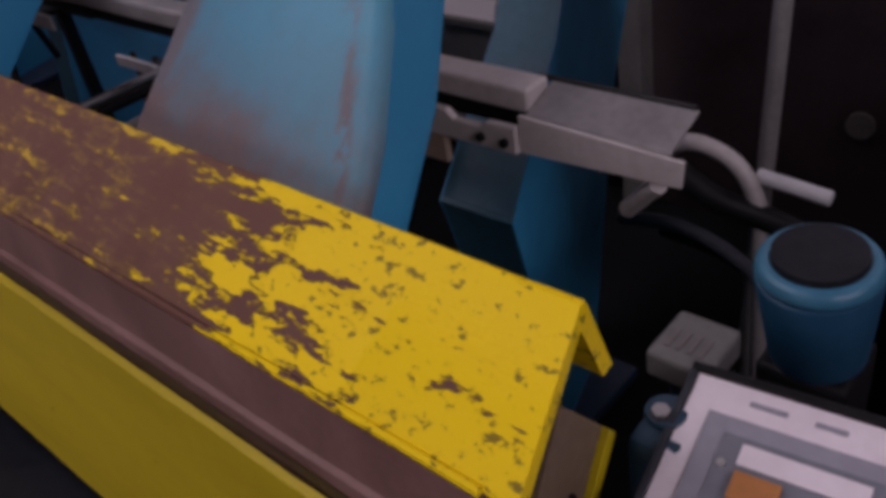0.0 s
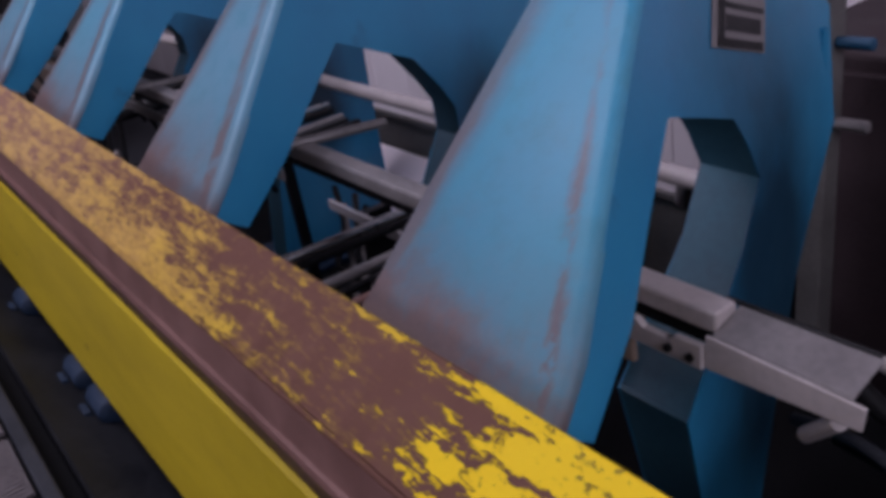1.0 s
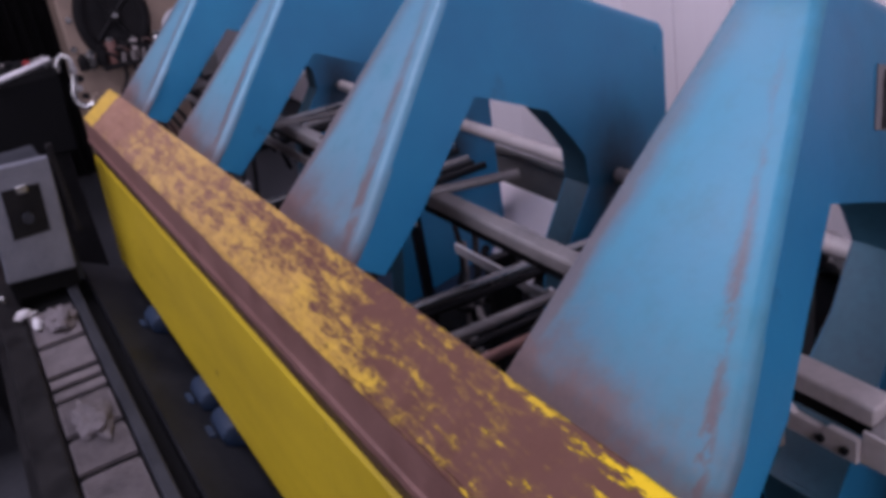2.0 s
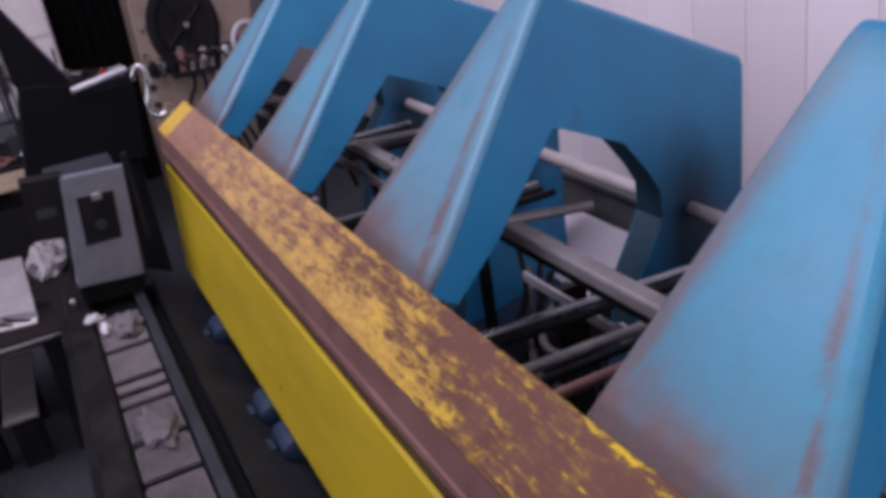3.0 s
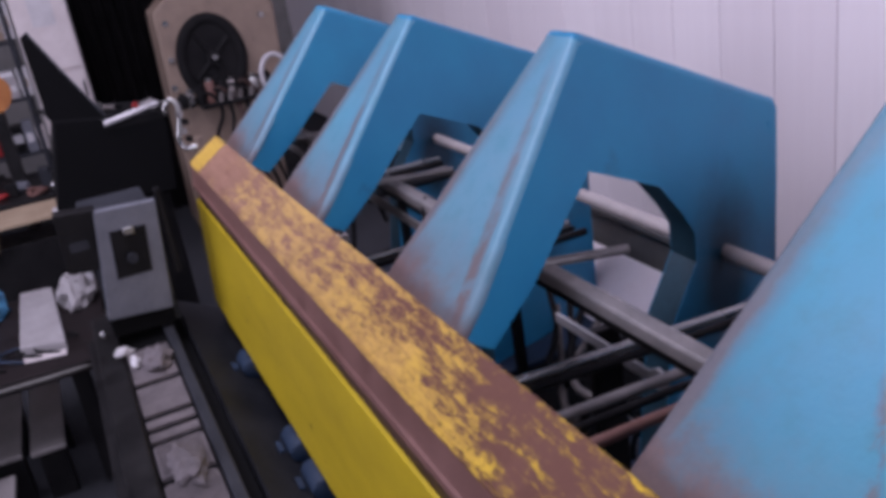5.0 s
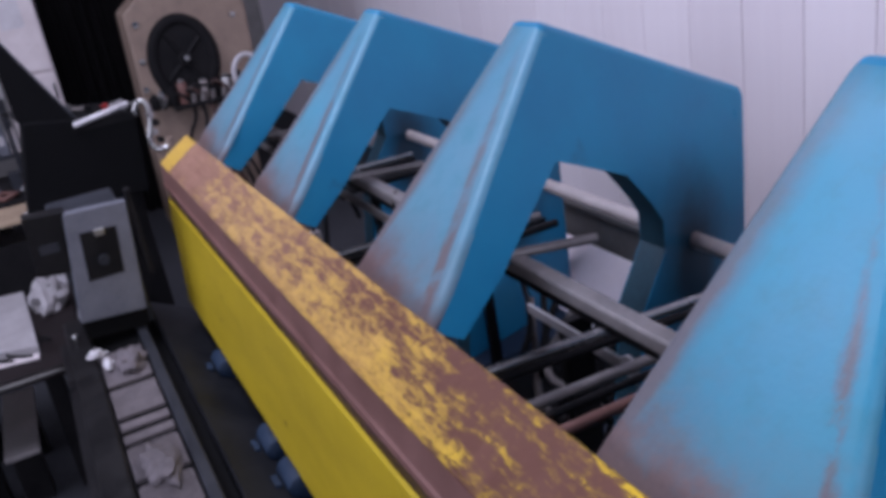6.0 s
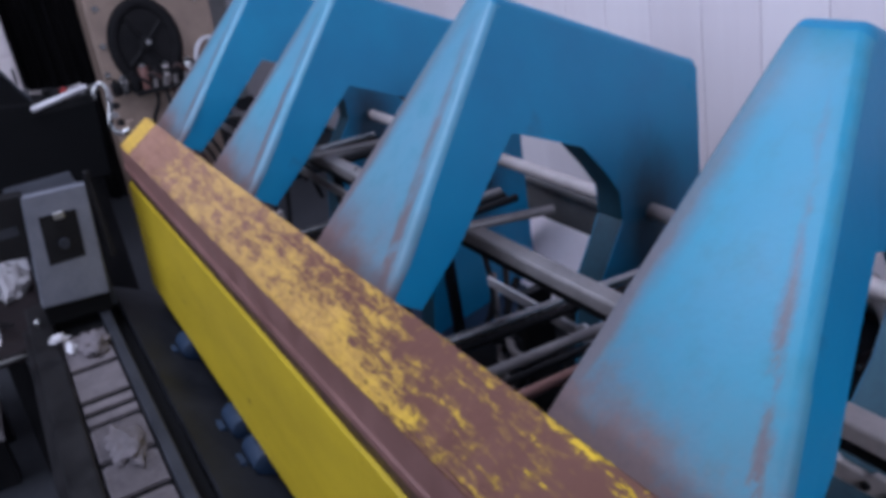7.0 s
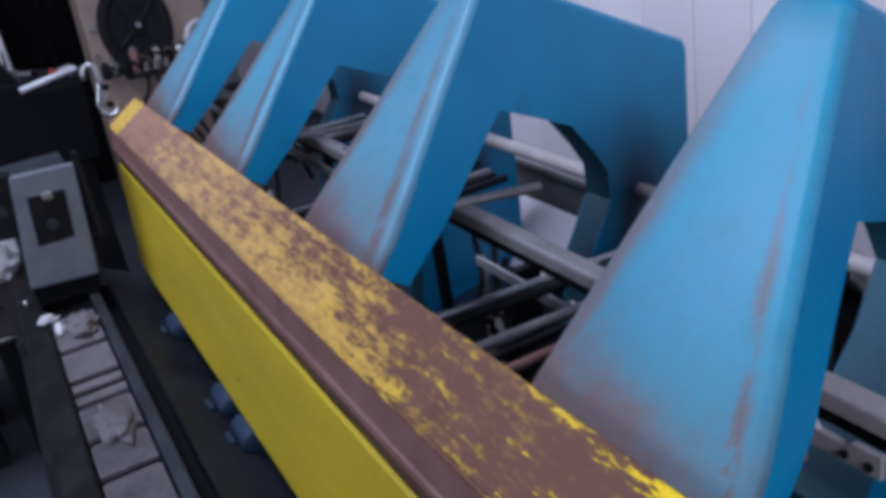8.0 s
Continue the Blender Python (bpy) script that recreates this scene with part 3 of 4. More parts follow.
# the maker's plate on the nearest arm, its lettering as bars
plate = thing("maker_plate", (0.0, 0.43, Z + 0.13), "small pale plate with black bars on a blue arm", "sign")


def on_arm(u0, u1, v0, v1, lift, t):
    """A thin bar on the arm's side plate; u runs along the plate, v down it, both from 0 to 1."""
    bm = bmesh.new()
    lo, hi = [], []
    for u, v in ((u0, v0), (u1, v0), (u1, v1), (u0, v1)):
        y, z = 0.394 + 0.115 * u - 0.031 * v, 0.185 - 0.041 * u - 0.050 * v
        lo.append(bm.verts.new((x_right(y, z) + lift, y, Z + z)))
        hi.append(bm.verts.new((x_right(y, z) + lift + t, y, Z + z)))
    bm.faces.new(lo), bm.faces.new(hi)
    for i in range(4):
        bm.faces.new((lo[i], lo[(i + 1) % 4], hi[(i + 1) % 4], hi[i]))
    return bm


part("backing", on_arm(0, 1, 0, 1, 0.0006, 0.0012), "plate_grey", plate)
part("black_bar", on_arm(0.10, 0.95, 0.82, 0.97, 0.002, 0.0006), "black", plate)
part("black_bar", on_arm(0.10, 0.95, 0.24, 0.34, 0.002, 0.0006), "black", plate)
part("black_bar", on_arm(0.10, 0.20, 0.08, 0.97, 0.0028, 0.0006), "black", plate)
part("text_bar", on_arm(0.24, 0.90, 0.44, 0.70, 0.002, 0.0006), "dark_steel", plate)

# ---- the frame below and behind ----
frame_base = thing("folding_machine", (-0.8, 0.45, 0), "dark blue welded base frame under the arms", "machine")
part("girder", box(-2.1, 0.30, 0.30, 0.78, 0.28, Z - 0.5355, 0.006), "near_black", frame_base)
part("apron", box(-2.1, 0.30, 0.04, 0.18, 0.30, Z - 0.33, 0.006), "near_black", frame_base)
for x in (-1.95, 0.28):
    part("leg", box(x - 0.08, x + 0.08, 0.06, 0.62, 0.0, 0.279, 0.006), "navy", frame_base)
    part("end_column", box(x - 0.05, x + 0.05, -0.055, 0.036, 0.0, Z - 0.4605, 0.004), "navy", frame_base)

# ---- bars and rods between the arms ----
tie = thing("tie_bar", (-0.8, 0.59, Z - 0.13), "pale round tie bar running through the blue arms", "bar")
part("bar", rod((-2.2, 0.59, Z - 0.134), (-0.03, 0.59, Z - 0.134), 0.0140, n=20), "pale_steel", tie, "", True)
back_rail = thing("back_rail", (-0.8, 0.21, Z - 0.10), "grey square rail with a hole, behind the beam", "rail")
part("rail_bar", box(-2.1, -0.1005, 0.203, 0.231, Z - 0.050, Z - 0.028, 0.004), "zinc", back_rail)
part("lower_strip", box(-2.1, -0.62, 0.196, 0.2005, Z - 0.092, Z - 0.072, 0.001), "zinc", back_rail, "thin flat bar below the rail")
part("rail_end", box(-0.10, 0.150, 0.203, 0.231, Z - 0.047, Z - 0.027, 0.003), "pale_steel", back_rail, "pale end of the rail")
# dark bar painted for the shade in the slot under the rail
part("rail_shadow_gap", box(-2.1, 0.145, 0.214, 0.232, Z - 0.068, Z - 0.0545), "dark_steel", back_rail, "dark slot")
for x in (-0.19, -0.80, -1.40):
    part("rail_hole", rod((x - 0.04, 0.2045, Z - 0.043), (x - 0.04, 0.206, Z - 0.043), 0.005, n=12), "black", back_rail)
lower = thing("slotted_strip", (0.0, 0.2, Z - 0.10), "pale steel strip with a notched slot and two bolts", "strip")
OUT = [(-0.13, -0.077), (0.146, -0.0755), (0.146, -0.052), (0.118, -0.053), (0.112, -0.060), (0.084, -0.059), (0.077, -0.051), (-0.13, -0.051)]
part("strip", prism([(a, Z + b) for a, b in OUT], "y", 0.188, 0.195, bevel=0.001), "pale_steel", lower)
part("lower_tab", box(0.020, 0.070, 0.189, 0.196, Z - 0.103, Z - 0.0775, 0.001), "tan", lower, "brownish tab below the strip")
for x in (0.113, 0.136):
    part("bolt", rod((x, 0.184, Z - 0.066), (x, 0.1878, Z - 0.066), 0.0042, n=6), "dark_steel", lower)
tray = thing("angle_tray", (0.2, 0.22, Z - 0.09), "bent grey sheet tray at the rail's end", "tray")
part("face", prism([(0.1475, Z - 0.043), (0.1470, Z - 0.0751), (0.281, Z - 0.0685), (0.283, Z - 0.048)], "y", 0.192, 0.1955, bevel=0.0005), "pale_steel", tray)
part("back_flange", prism([(0.1975, Z - 0.0440), (0.1960, Z - 0.0470), (0.2350, Z - 0.0350), (0.2355, Z - 0.0330)], "x", 0.1505, 0.272), "zinc", tray, "upper flange tilted back")
part("top_lip", tube([(0.136, 0.237, Z - 0.0325), (0.20, 0.237, Z - 0.0325), (0.269, 0.237, Z - 0.0325)], 0.0024), "dark_steel", tray)
part("pivot_pin", rod((0.260, 0.2, Z - 0.075), (0.225, 0.215, Z - 0.116), 0.007, n=14), "pale_steel", tray, "pale round pin", True)


def gauge_rods(x, seed):
    g = thing("gauge_rods", (x, 0.25, Z - 0.15), "oily steel gauge rods lying across between two arms", "rods", "rods between the arms")
    part("rod", rod((x + 0.106, 0.05, Z - 0.150), (x + 0.155, 0.52, Z - 0.146), 0.0075, n=12), "steel", g, "", True)
    part("rod", rod((x + 0.121, 0.05, Z - 0.158), (x + 0.170, 0.52, Z - 0.155), 0.007, n=12), "dark_steel", g, "", True)
    part("rod", rod((x + 0.222, 0.05, Z - 0.150), (x + 0.245, 0.50, Z - 0.150), 0.008, n=12), "zinc", g, "", True)
    part("rod", rod((x + 0.250, 0.05, Z - 0.155), (x + 0.262, 0.50, Z - 0.155), 0.006, n=12), "dark_steel", g, "", True)
    part("rod", rod((x + 0.297, 0.05, Z - 0.150), (x + 0.306, 0.50, Z - 0.150), 0.008, n=12), "primer" if seed == 0 else "dark_steel", g, "", True)
    part("upper_rod", rod((x + 0.020, 0.17, Z - 0.026), (x + 0.066, 0.343, Z - 0.032), 0.0075, n=12), "zinc", g, "round grey rod that ends in the open", True)
    part("cross_support", box(x + 0.08, x + 0.34, 0.36, 0.385, Z - 0.178, Z - 0.1645, 0.002), "dark_steel", g)
    part("cross_support", box(x + 0.08, x + 0.34, 0.08, 0.10, Z - 0.178, Z - 0.1655, 0.002), "dark_steel", g)
    part("cross_leg", box(x + 0.20, x + 0.22, 0.362, 0.383, Z - 0.5, Z - 0.1785, 0.002), "dark_steel", g)
    part("cross_leg", box(x + 0.20, x + 0.22, 0.082, 0.098, Z - 0.331, Z - 0.1785, 0.002), "dark_steel", g)
    return g


for k, x in enumerate(ARMS[1:]):
    gauge_rods(x, k)
clip = thing("white_clip", (-0.44, 0.3, Z - 0.19), "white broken plastic strip lying under the rail", "strip")
part("strip", prism([(-0.70, Z - 0.183), (-0.45, Z - 0.183), (-0.43, Z - 0.170), (-0.406, Z - 0.176), (-0.412, Z - 0.212), (-0.44, Z - 0.199), (-0.70, Z - 0.200)], "y", 0.297, 0.303, bevel=0.001), "paper", clip)
part("bracket", box(-0.62, -0.60, 0.3035, 0.358, Z - 0.50, Z - 0.187, 0.002), "dark_steel", clip)
# panel behind the arms
shield = thing("rear_shield", (-0.8, 0.8, 0), "dusty grey sheet-metal band on posts behind the machine", "guard")
part("sheet", box(-2.3, -0.30, 0.84, 0.846, 0.40, 0.685, 0.002), "guard_grey", shield)
part("top_fold", box(-2.3, -0.30, 0.828, 0.8395, 0.673, 0.687, 0.002), "guard_grey", shield)
for x in (-2.26, -0.33):
    part("post", box(x - 0.02, x + 0.02, 0.8465, 0.876, 0.0, 0.68, 0.002), "guard_grey", shield)
for x0, x1 in ((-1.52, -1.05), (-0.74, -0.50), (-2.08, -1.78)):
    c = thing("white_card", ((x0 + x1) / 2, 0.70, Z - 0.535), "pale board leaning from the girder against the grey guard", "board", "boards against the guard")
    part("sheet", prism([(0.660, Z - 0.5345), (0.667, Z - 0.5345), (0.8270, Z - 0.417), (0.8270, Z - 0.408)], "x", x0, x1, bevel=0.001), "white", c)
# cabinet of dark sheet behind the machine's end
cab = thing("black_cabinet", (0.6, 1.1, 0), "tall black cabinet behind the end of the machine", "cabinet")
part("body", box(-0.26, 1.7, 0.86, 1.40, 0.0, 0.97, 0.006), "cabinet_brown", cab)
part("door", box(-0.24, 0.42, 0.842, 0.8585, 0.06, 0.95, 0.004), "cabinet_brown", cab)
part("door", box(0.43, 1.09, 0.842, 0.8585, 0.06, 0.95, 0.004), "cabinet_brown", cab)
part("round_badge", rod((0.195, 0.8415, 0.628), (0.195, 0.834, 0.628), 0.019, n=24), "rail_steel", cab, "dim round badge", True)
# unseen black sheet added beyond the machine's end
side = thing("black_screen", (1.2, 0.3, 0), "black sheet added out of view beside the machine", "screen")
part("sheet", box(0.98, 1.0, 0.05, 0.84, 0.0, 1.25, 0.004), "black", side)
part("foot", box(0.90, 1.08, 0.30, 0.36, 0.0, 0.02, 0.003), "black", side)

post = thing("grey_post", (-0.1, 0.76, 0), "grey upright channel with two short pegs behind an arm", "post")
part("channel", box(-0.118, -0.080, 0.742, 0.778, 0.0, 1.16, 0.003), "guard_grey", post)
for z in (1.020, 0.910):
    part("peg", rod((-0.0795, 0.757, z), (-0.030, 0.757, z + 0.002), 0.0085, n=14, bevel=0.002), "cap_blue" if z > 1 else "zinc", post, "", True)

# ---- fittings at the beam's end ----
pole = thing("upright_rod", (0.231, 0.45, 0.0), "thin upright grey steel rod", "rod")
part("rod", rod((0.215, 0.45, 0.30), (0.232, 0.47, 1.06), 0.0085, n=14), "zinc", pole, "", True)
part("base", rod((0.215, 0.45, 0.0), (0.215, 0.45, 0.301), 0.03, n=18), "dark_steel", pole)
handle = thing("lever", (0.26, 0.44, 0.77), "dark bent lever with a white tube grip", "lever")
part("grip", rod((0.232, 0.43, 0.793), (0.302, 0.43, 0.787), 0.0075, n=16, bevel=0.002), "paper", handle, "", True)
part("shaft", tube([(0.160, 0.40, 0.800), (0.200, 0.40, 0.775), (0.25, 0.42, 0.755), (0.30, 0.43, 0.735), (0.31, 0.43, 0.55), (0.31, 0.43, 0.465)], 0.012), "dark_steel", handle, "dark bent lever", True)
elbow = thing("pipe_elbow", (0.2, 0.42, 0.78), "pale bent pipe beside the tray", "pipe")
part("pipe", tube([(0.135, 0.42, 0.800), (0.165, 0.42, 0.822), (0.205, 0.42, 0.815), (0.228, 0.42, 0.795), (0.245, 0.42, 0.75), (0.25, 0.42, 0.465)], 0.0085), "pale_steel", elbow, "", True)
for i in range(3):
    c = thing("cable", (0.2 + 0.05 * i, 0.3, 0.7), "black cable drooping under the tray", "cable", "cables under the tray")
    part("sheath", tube([(0.10 + 0.05 * i, 0.40, 0.72), (0.20 + 0.04 * i, 0.36, 0.77 - 0.02 * i), (0.30 + 0.02 * i, 0.34, 0.74), (0.36, 0.33, 0.60), (0.36 + 0.01 * i, 0.33, 0.47)], 0.007), "black_soft" if i else "grey_paint", c, "", True)

cap = thing("blue_motor_cap", (0.382, 0.17, 0.80), "round blue motor cover with a flat dark top", "motor")
part("body", rod((0.386, 0.178, 0.846), (0.383, 0.171, 0.917), 0.030, 0.0375, 36, bevel=0.003), "cap_blue", cap, "", True)
part("rim", rod((0.383, 0.171, 0.9175), (0.3828, 0.1705, 0.927), 0.0378, 0.0345, 36, bevel=0.003), "rim_blue", cap, "lighter blue worn rim", True)
part("top", rod((0.3828, 0.1705, 0.9265), (0.3827, 0.1703, 0.9312), 0.0285, 0.0275, 36), "slate", cap, "dark recessed top")
part("stand", box(0.357, 0.415, 0.148, 0.205, 0.0, 0.847, 0.004), "black", cap)
block = thing("junction_block", (0.345, 0.09, 0.88), "small grey terminal block with engraved lines", "block")
part("body", box(0.322, 0.362, 0.074, 0.118, 0.880, 0.900, 0.003), "guard_grey", block)
for i in range(4):
    part("line", box(0.329 + 0.007 * i, 0.332 + 0.007 * i, 0.084, 0.100, 0.9002, 0.901), "rail_steel", block)
part("post", box(0.332, 0.352, 0.084, 0.108, 0.0, 0.8795, 0.002), "navy", block)
motor = thing("drive_unit", (0.33, 0.03, 0.80), "dark blue drive unit with a bright bolt", "drive")
part("housing", box(0.3385, 0.378, 0.020, 0.068, 0.70, 0.888, 0.010), "drive_blue", motor, "", True)
part("neck", rod((0.352, 0.046, 0.8885), (0.352, 0.046, 0.893), 0.012, n=20, bevel=0.001), "drive_blue", motor, "", True)
part("bolt_head", rod((0.352, 0.040, 0.8935), (0.352, 0.040, 0.8985), 0.0055, n=6), "steel", motor)
part("column", box(0.348, 0.372, 0.030, 0.058, 0.0, 0.6995, 0.004), "navy", motor)

# the control box: local x to the right, y up the panel, z out of it
box_pose = Matrix.Translation((0.356, 0.076, 0.90)) @ pose(0, 0, 0, 15, 0, 7)
ctl = new("control_box")
ctl.matrix_basis = box_pose
tagged(ctl, "control box with a lilac-white panel and orange button", "control box")


def ctl_part(name, bm, material, label=""):
    ob = part(name, bm, material, ctl, label, False, False)
    return ob


ctl_part("case", box(-0.004, 0.205, -0.205, 0.004, -0.09, -0.003, 0.004), "black")
ctl_part("rim_top", box(-0.004, 0.205, -0.001, 0.004, -0.0029, 0.003, 0.001), "black")
ctl_part("rim_side", box(-0.004, 0.0, -0.205, -0.0012, -0.0029, 0.003, 0.001), "grey_paint")
ctl_part("panel", box(0.0005, 0.2045, -0.204, -0.0014, -0.0025, 0.0, 0.0005), "panel", "lilac-white front panel")
ctl_part("inset", box(0.014, 0.19, -0.19, -0.022, 0.0002, 0.0012), "panel_grey", "grey inset field")
ctl_part("inset_frame", box(0.026, 0.18, -0.18, -0.032, 0.0014, 0.0022), "pale_grey")
ctl_part("display", box(0.037, 0.10, -0.048, -0.036, 0.0024, 0.0034), "panel")
ctl_part("button", box(0.038, 0.062, -0.068, -0.052, 0.0024, 0.006, 0.001), "orange", "orange button")
for i in range(2):
    ctl_part("text_bar", box(0.032 + 0.034 * i, 0.052 + 0.03 * i, -0.0125, -0.0095, 0.0002, 0.0008), "panel_grey")
ctl_part("screw", rod((0.030, -0.050, 0.0022), (0.030, -0.050, 0.0038), 0.0025, n=12), "steel")
ctl_part("post", box(0.08, 0.12, -0.12, -0.08, -0.86, -0.0905, 0.003), "navy")

# ---- the low bed in front of the beam ----
BED = 0.55
bed = thing("machine_bed", (-1.2, -0.33, 0), "long dark bed with raised rails in front of the beam", "machine bed")
part("trough", box(-2.0, -0.1, -0.385, -0.272, 0.40, BED - 0.012, 0.003), "near_black", bed)
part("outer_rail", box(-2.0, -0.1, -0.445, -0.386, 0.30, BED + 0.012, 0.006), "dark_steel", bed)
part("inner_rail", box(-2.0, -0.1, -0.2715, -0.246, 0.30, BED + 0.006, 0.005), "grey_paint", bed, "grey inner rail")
part("step", box(-2.0, -0.1, -0.2455, -0.215, 0.30, BED - 0.05, 0.004), "near_black", bed)
part("slide_sheet", prism([(-0.2145, BED - 0.030), (-0.209, BED - 0.026), (-0.040, BED - 0.115), (-0.040, BED - 0.125), (-0.2145, BED - 0.050)], "x", -2.05, -0.1), "slate", bed, "dark oily sheet sloping under the beam")
part("side_plate", box(-2.0, -0.1, -0.47, -0.4455, 0.05, BED - 0.05, 0.004), "black", bed)
for x in (-1.9, -0.25):
    part("foot", box(x - 0.07, x + 0.07, -0.44, -0.22, 0.0, 0.299, 0.006), "grey_paint", bed)
mat_x = [(-1.72, -1.515), (-1.50, -1.345), (-1.33, -1.285), (-1.27, -1.225), (-1.21, -1.07), (-1.055, -0.93), (-0.915, -0.72), (-0.70, -0.45)]
for x0, x1 in mat_x:
    m = thing("tread_tile", ((x0 + x1) / 2, -0.33, BED - 0.012), "dusty grey ribbed tile lying in the bed", "tile", "tiles in the bed")
    part("slab", box(x0 + 0.003, x1 - 0.010, -0.381, -0.277, BED - 0.0115, BED - 0.002, 0.002), "mat", m)
    if x1 > -1.1:
        for k in range(int((x1 - x0) / 0.012)):
            part("rib", box(x0 + 0.004 + 0.012 * k, x0 + 0.010 + 0.012 * k, -0.376, -0.282, BED - 0.0018, BED + 0.0005), "mat", m)


def crumple(place, size, seed, bm=None):
    bm = bm or bmesh.new()
    made = bmesh.ops.create_icosphere(bm, subdivisions=3, radius=1)["verts"]
    for v in made:
        n1 = noise.noise(v.co * 1.7 + Vector((seed, 0, 0))) + 0.5 * noise.noise(v.co * 4.1 + Vector((0, seed, 0)))
        v.co = v.co * (1 + 0.55 * n1)
        v.co = Vector((v.co.x * size[0], v.co.y * size[1], max(v.co.z, -0.35) * size[2])) + Vector(place)
    return bm


for place, size, mt, lab in (((-1.60, -0.315, BED + 0.012), (0.05, 0.032, 0.022), "mat", "crumpled grey rag lying in the bed"),
                             ((-1.635, -0.365, BED + 0.006), (0.032, 0.011, 0.012), "paper", "torn white paper scrap in the bed"),
                             ((-1.655, -0.385, BED + 0.03), (0.010, 0.022, 0.012), "paper", "torn white paper scrap on the rail"),
                             ((-1.08, -0.325, BED + 0.008), (0.07, 0.036, 0.018), "mat", "dusty crumpled rag lying on the tiles")):
    s = thing("rag" if mt == "mat" else "paper_scrap", (place[0], place[1], place[2] - 0.35 * size[2]), lab, "rag" if mt == "mat" else "paper")
    part("cloth" if mt == "mat" else "sheet", crumple(place, size, place[0] * 7), mt, s)
# stand with a slotted head at the far end of the bed
stand = thing("slotted_stand", (-1.8, -0.32, BED), "grey steel stand with a slotted window", "stand")
part("face_plate", prism([(-0.396, BED + 0.075), (-0.232, BED + 0.062), (-0.205, 0.905), (-0.355, 0.912)], "x", -1.80, -1.7725, bevel=0.004), "pale_grey", stand)
part("window_recess", prism([(-0.345, 0.728), (-0.258, 0.728), (-0.245, 0.850), (-0.333, 0.854)], "x", -1.772, -1.7705), "black", stand, "dark slotted window")
part("window_knob", rod((-1.7705, -0.296, 0.775), (-1.755, -0.296, 0.775), 0.013, n=18), "grey_paint", stand, "", True)
part("window_key", box(-1.7705, -1.762, -0.300, -0.275, 0.838, 0.856, 0.002), "steel", stand)
part("side_strap", box(-1.80, -1.775, -0.202, -0.188, 0.70, 0.93, 0.002), "black", stand)
part("belly", prism([(-0.392, BED + 0.020), (-0.236, BED + 0.012), (-0.233, BED + 0.0605), (-0.395, BED + 0.0735)], "x", -1.80, -1.785, bevel=0.004), "near_black", stand, "near-black strip filling the gap below the plate")
part("body", box(-1.98, -1.8005, -0.39, -0.22, BED + 0.0125, 0.90, 0.006), "grey_paint", stand)
sign = thing("black_box", (-1.78, -0.42, 0.76), "small black switch box with a dim label", "switch box")
part("case", prism([(-0.398, 0.765), (-0.358, 0.760), (-0.349, 0.918), (-0.446, 0.925), (-0.452, 0.772)], "x", -1.83, -1.776, bevel=0.003), "black", sign)
part("label_plate", box(-1.7755, -1.774, -0.430, -0.385, 0.825, 0.848), "grey_paint", sign)
part("arm", box(-1.86, -1.8305, -0.43, -0.391, 0.80, 0.84, 0.002), "black", sign)

for x in (-1.55, -1.12, -0.97):
    d = thing("blue_bracket", (x, -0.12, BED - 0.07), "dark blue cast lug on the sheet below the beam", "bracket", "lugs below the beam")
    part("body", prism([(-0.130, BED - 0.0695), (-0.136, BED - 0.050), (-0.126, BED - 0.036), (-0.116, BED - 0.030), (-0.085, BED - 0.030), (-0.085, BED - 0.0925)], "x", x - 0.045, x + 0.045, bevel=0.008), "navy", d, "", True)
    part("lip", prism([(-0.150, BED - 0.0575), (-0.150, BED - 0.0520), (-0.1375, BED - 0.0540), (-0.1375, BED - 0.0630)], "x", x - 0.030, x + 0.010, bevel=0.001), "navy", d)

# ---- table and clutter beyond the bed ----
table = thing("low_table", (-2.35, -0.62, 0), "low dark workshop table with a steel edge", "table")
part("top", prism([(-2.68, -1.25), (-2.02, -1.25), (-1.99, -0.455), (-2.06, -0.425), (-2.68, -0.40)], "z", 0.415, 0.45, bevel=0.004), "brown_black", table)
part("edge_strip", tube([(-2.012, -1.25, 0.433), (-2.0, -0.8, 0.433), (-1.985, -0.47, 0.433), (-2.04, -0.418, 0.433)], 0.007), "guard_grey", table, "worn steel edge", True)
for x, y in ((-2.62, -0.45), (-2.12, -0.52), (-2.62, -1.15), (-2.12, -1.15)):
    part("leg", box(x - 0.025, x + 0.025, y - 0.025, y + 0.025, 0.0, 0.4145, 0.002), "black", table)
carton = thing("white_carton", (-2.38, -0.6, 0.45), "flat white carton lying on the table", "carton")
part("box", prism([(-2.66, -0.655), (-2.64, -0.552), (-2.11, -0.530), (-2.16, -0.655)], "z", 0.4505, 0.478, bevel=0.003), "dusty_paper", carton)
part("flap", prism([(-2.14, -0.652), (-2.11, -0.535), (-2.075, -0.535), (-2.10, -0.65)], "z", 0.4505, 0.455), "card", carton)
bag = thing("blue_bag", (-2.55, -0.74, 0.45), "crumpled shiny blue plastic bag on the table", "bag")
part("film", crumple((-2.58, -0.745, 0.473), (0.085, 0.05, 0.062), 3.3), "cyan", bag)
bag = thing("white_bag", (-2.5, -0.46, 0.45), "crumpled pale striped bag on the table", "bag")
part("film", crumple((-2.50, -0.475, 0.473), (0.10, 0.055, 0.065), 8.1), "dusty_paper", bag)
for i in range(6):
    part("stripe", tube([(-2.545 + 0.016 * i, -0.425, 0.49), (-2.54 + 0.016 * i, -0.445, 0.525), (-2.53 + 0.016 * i, -0.47, 0.535)], 0.0025), "dark_steel", bag)
rnd = random.Random(5)
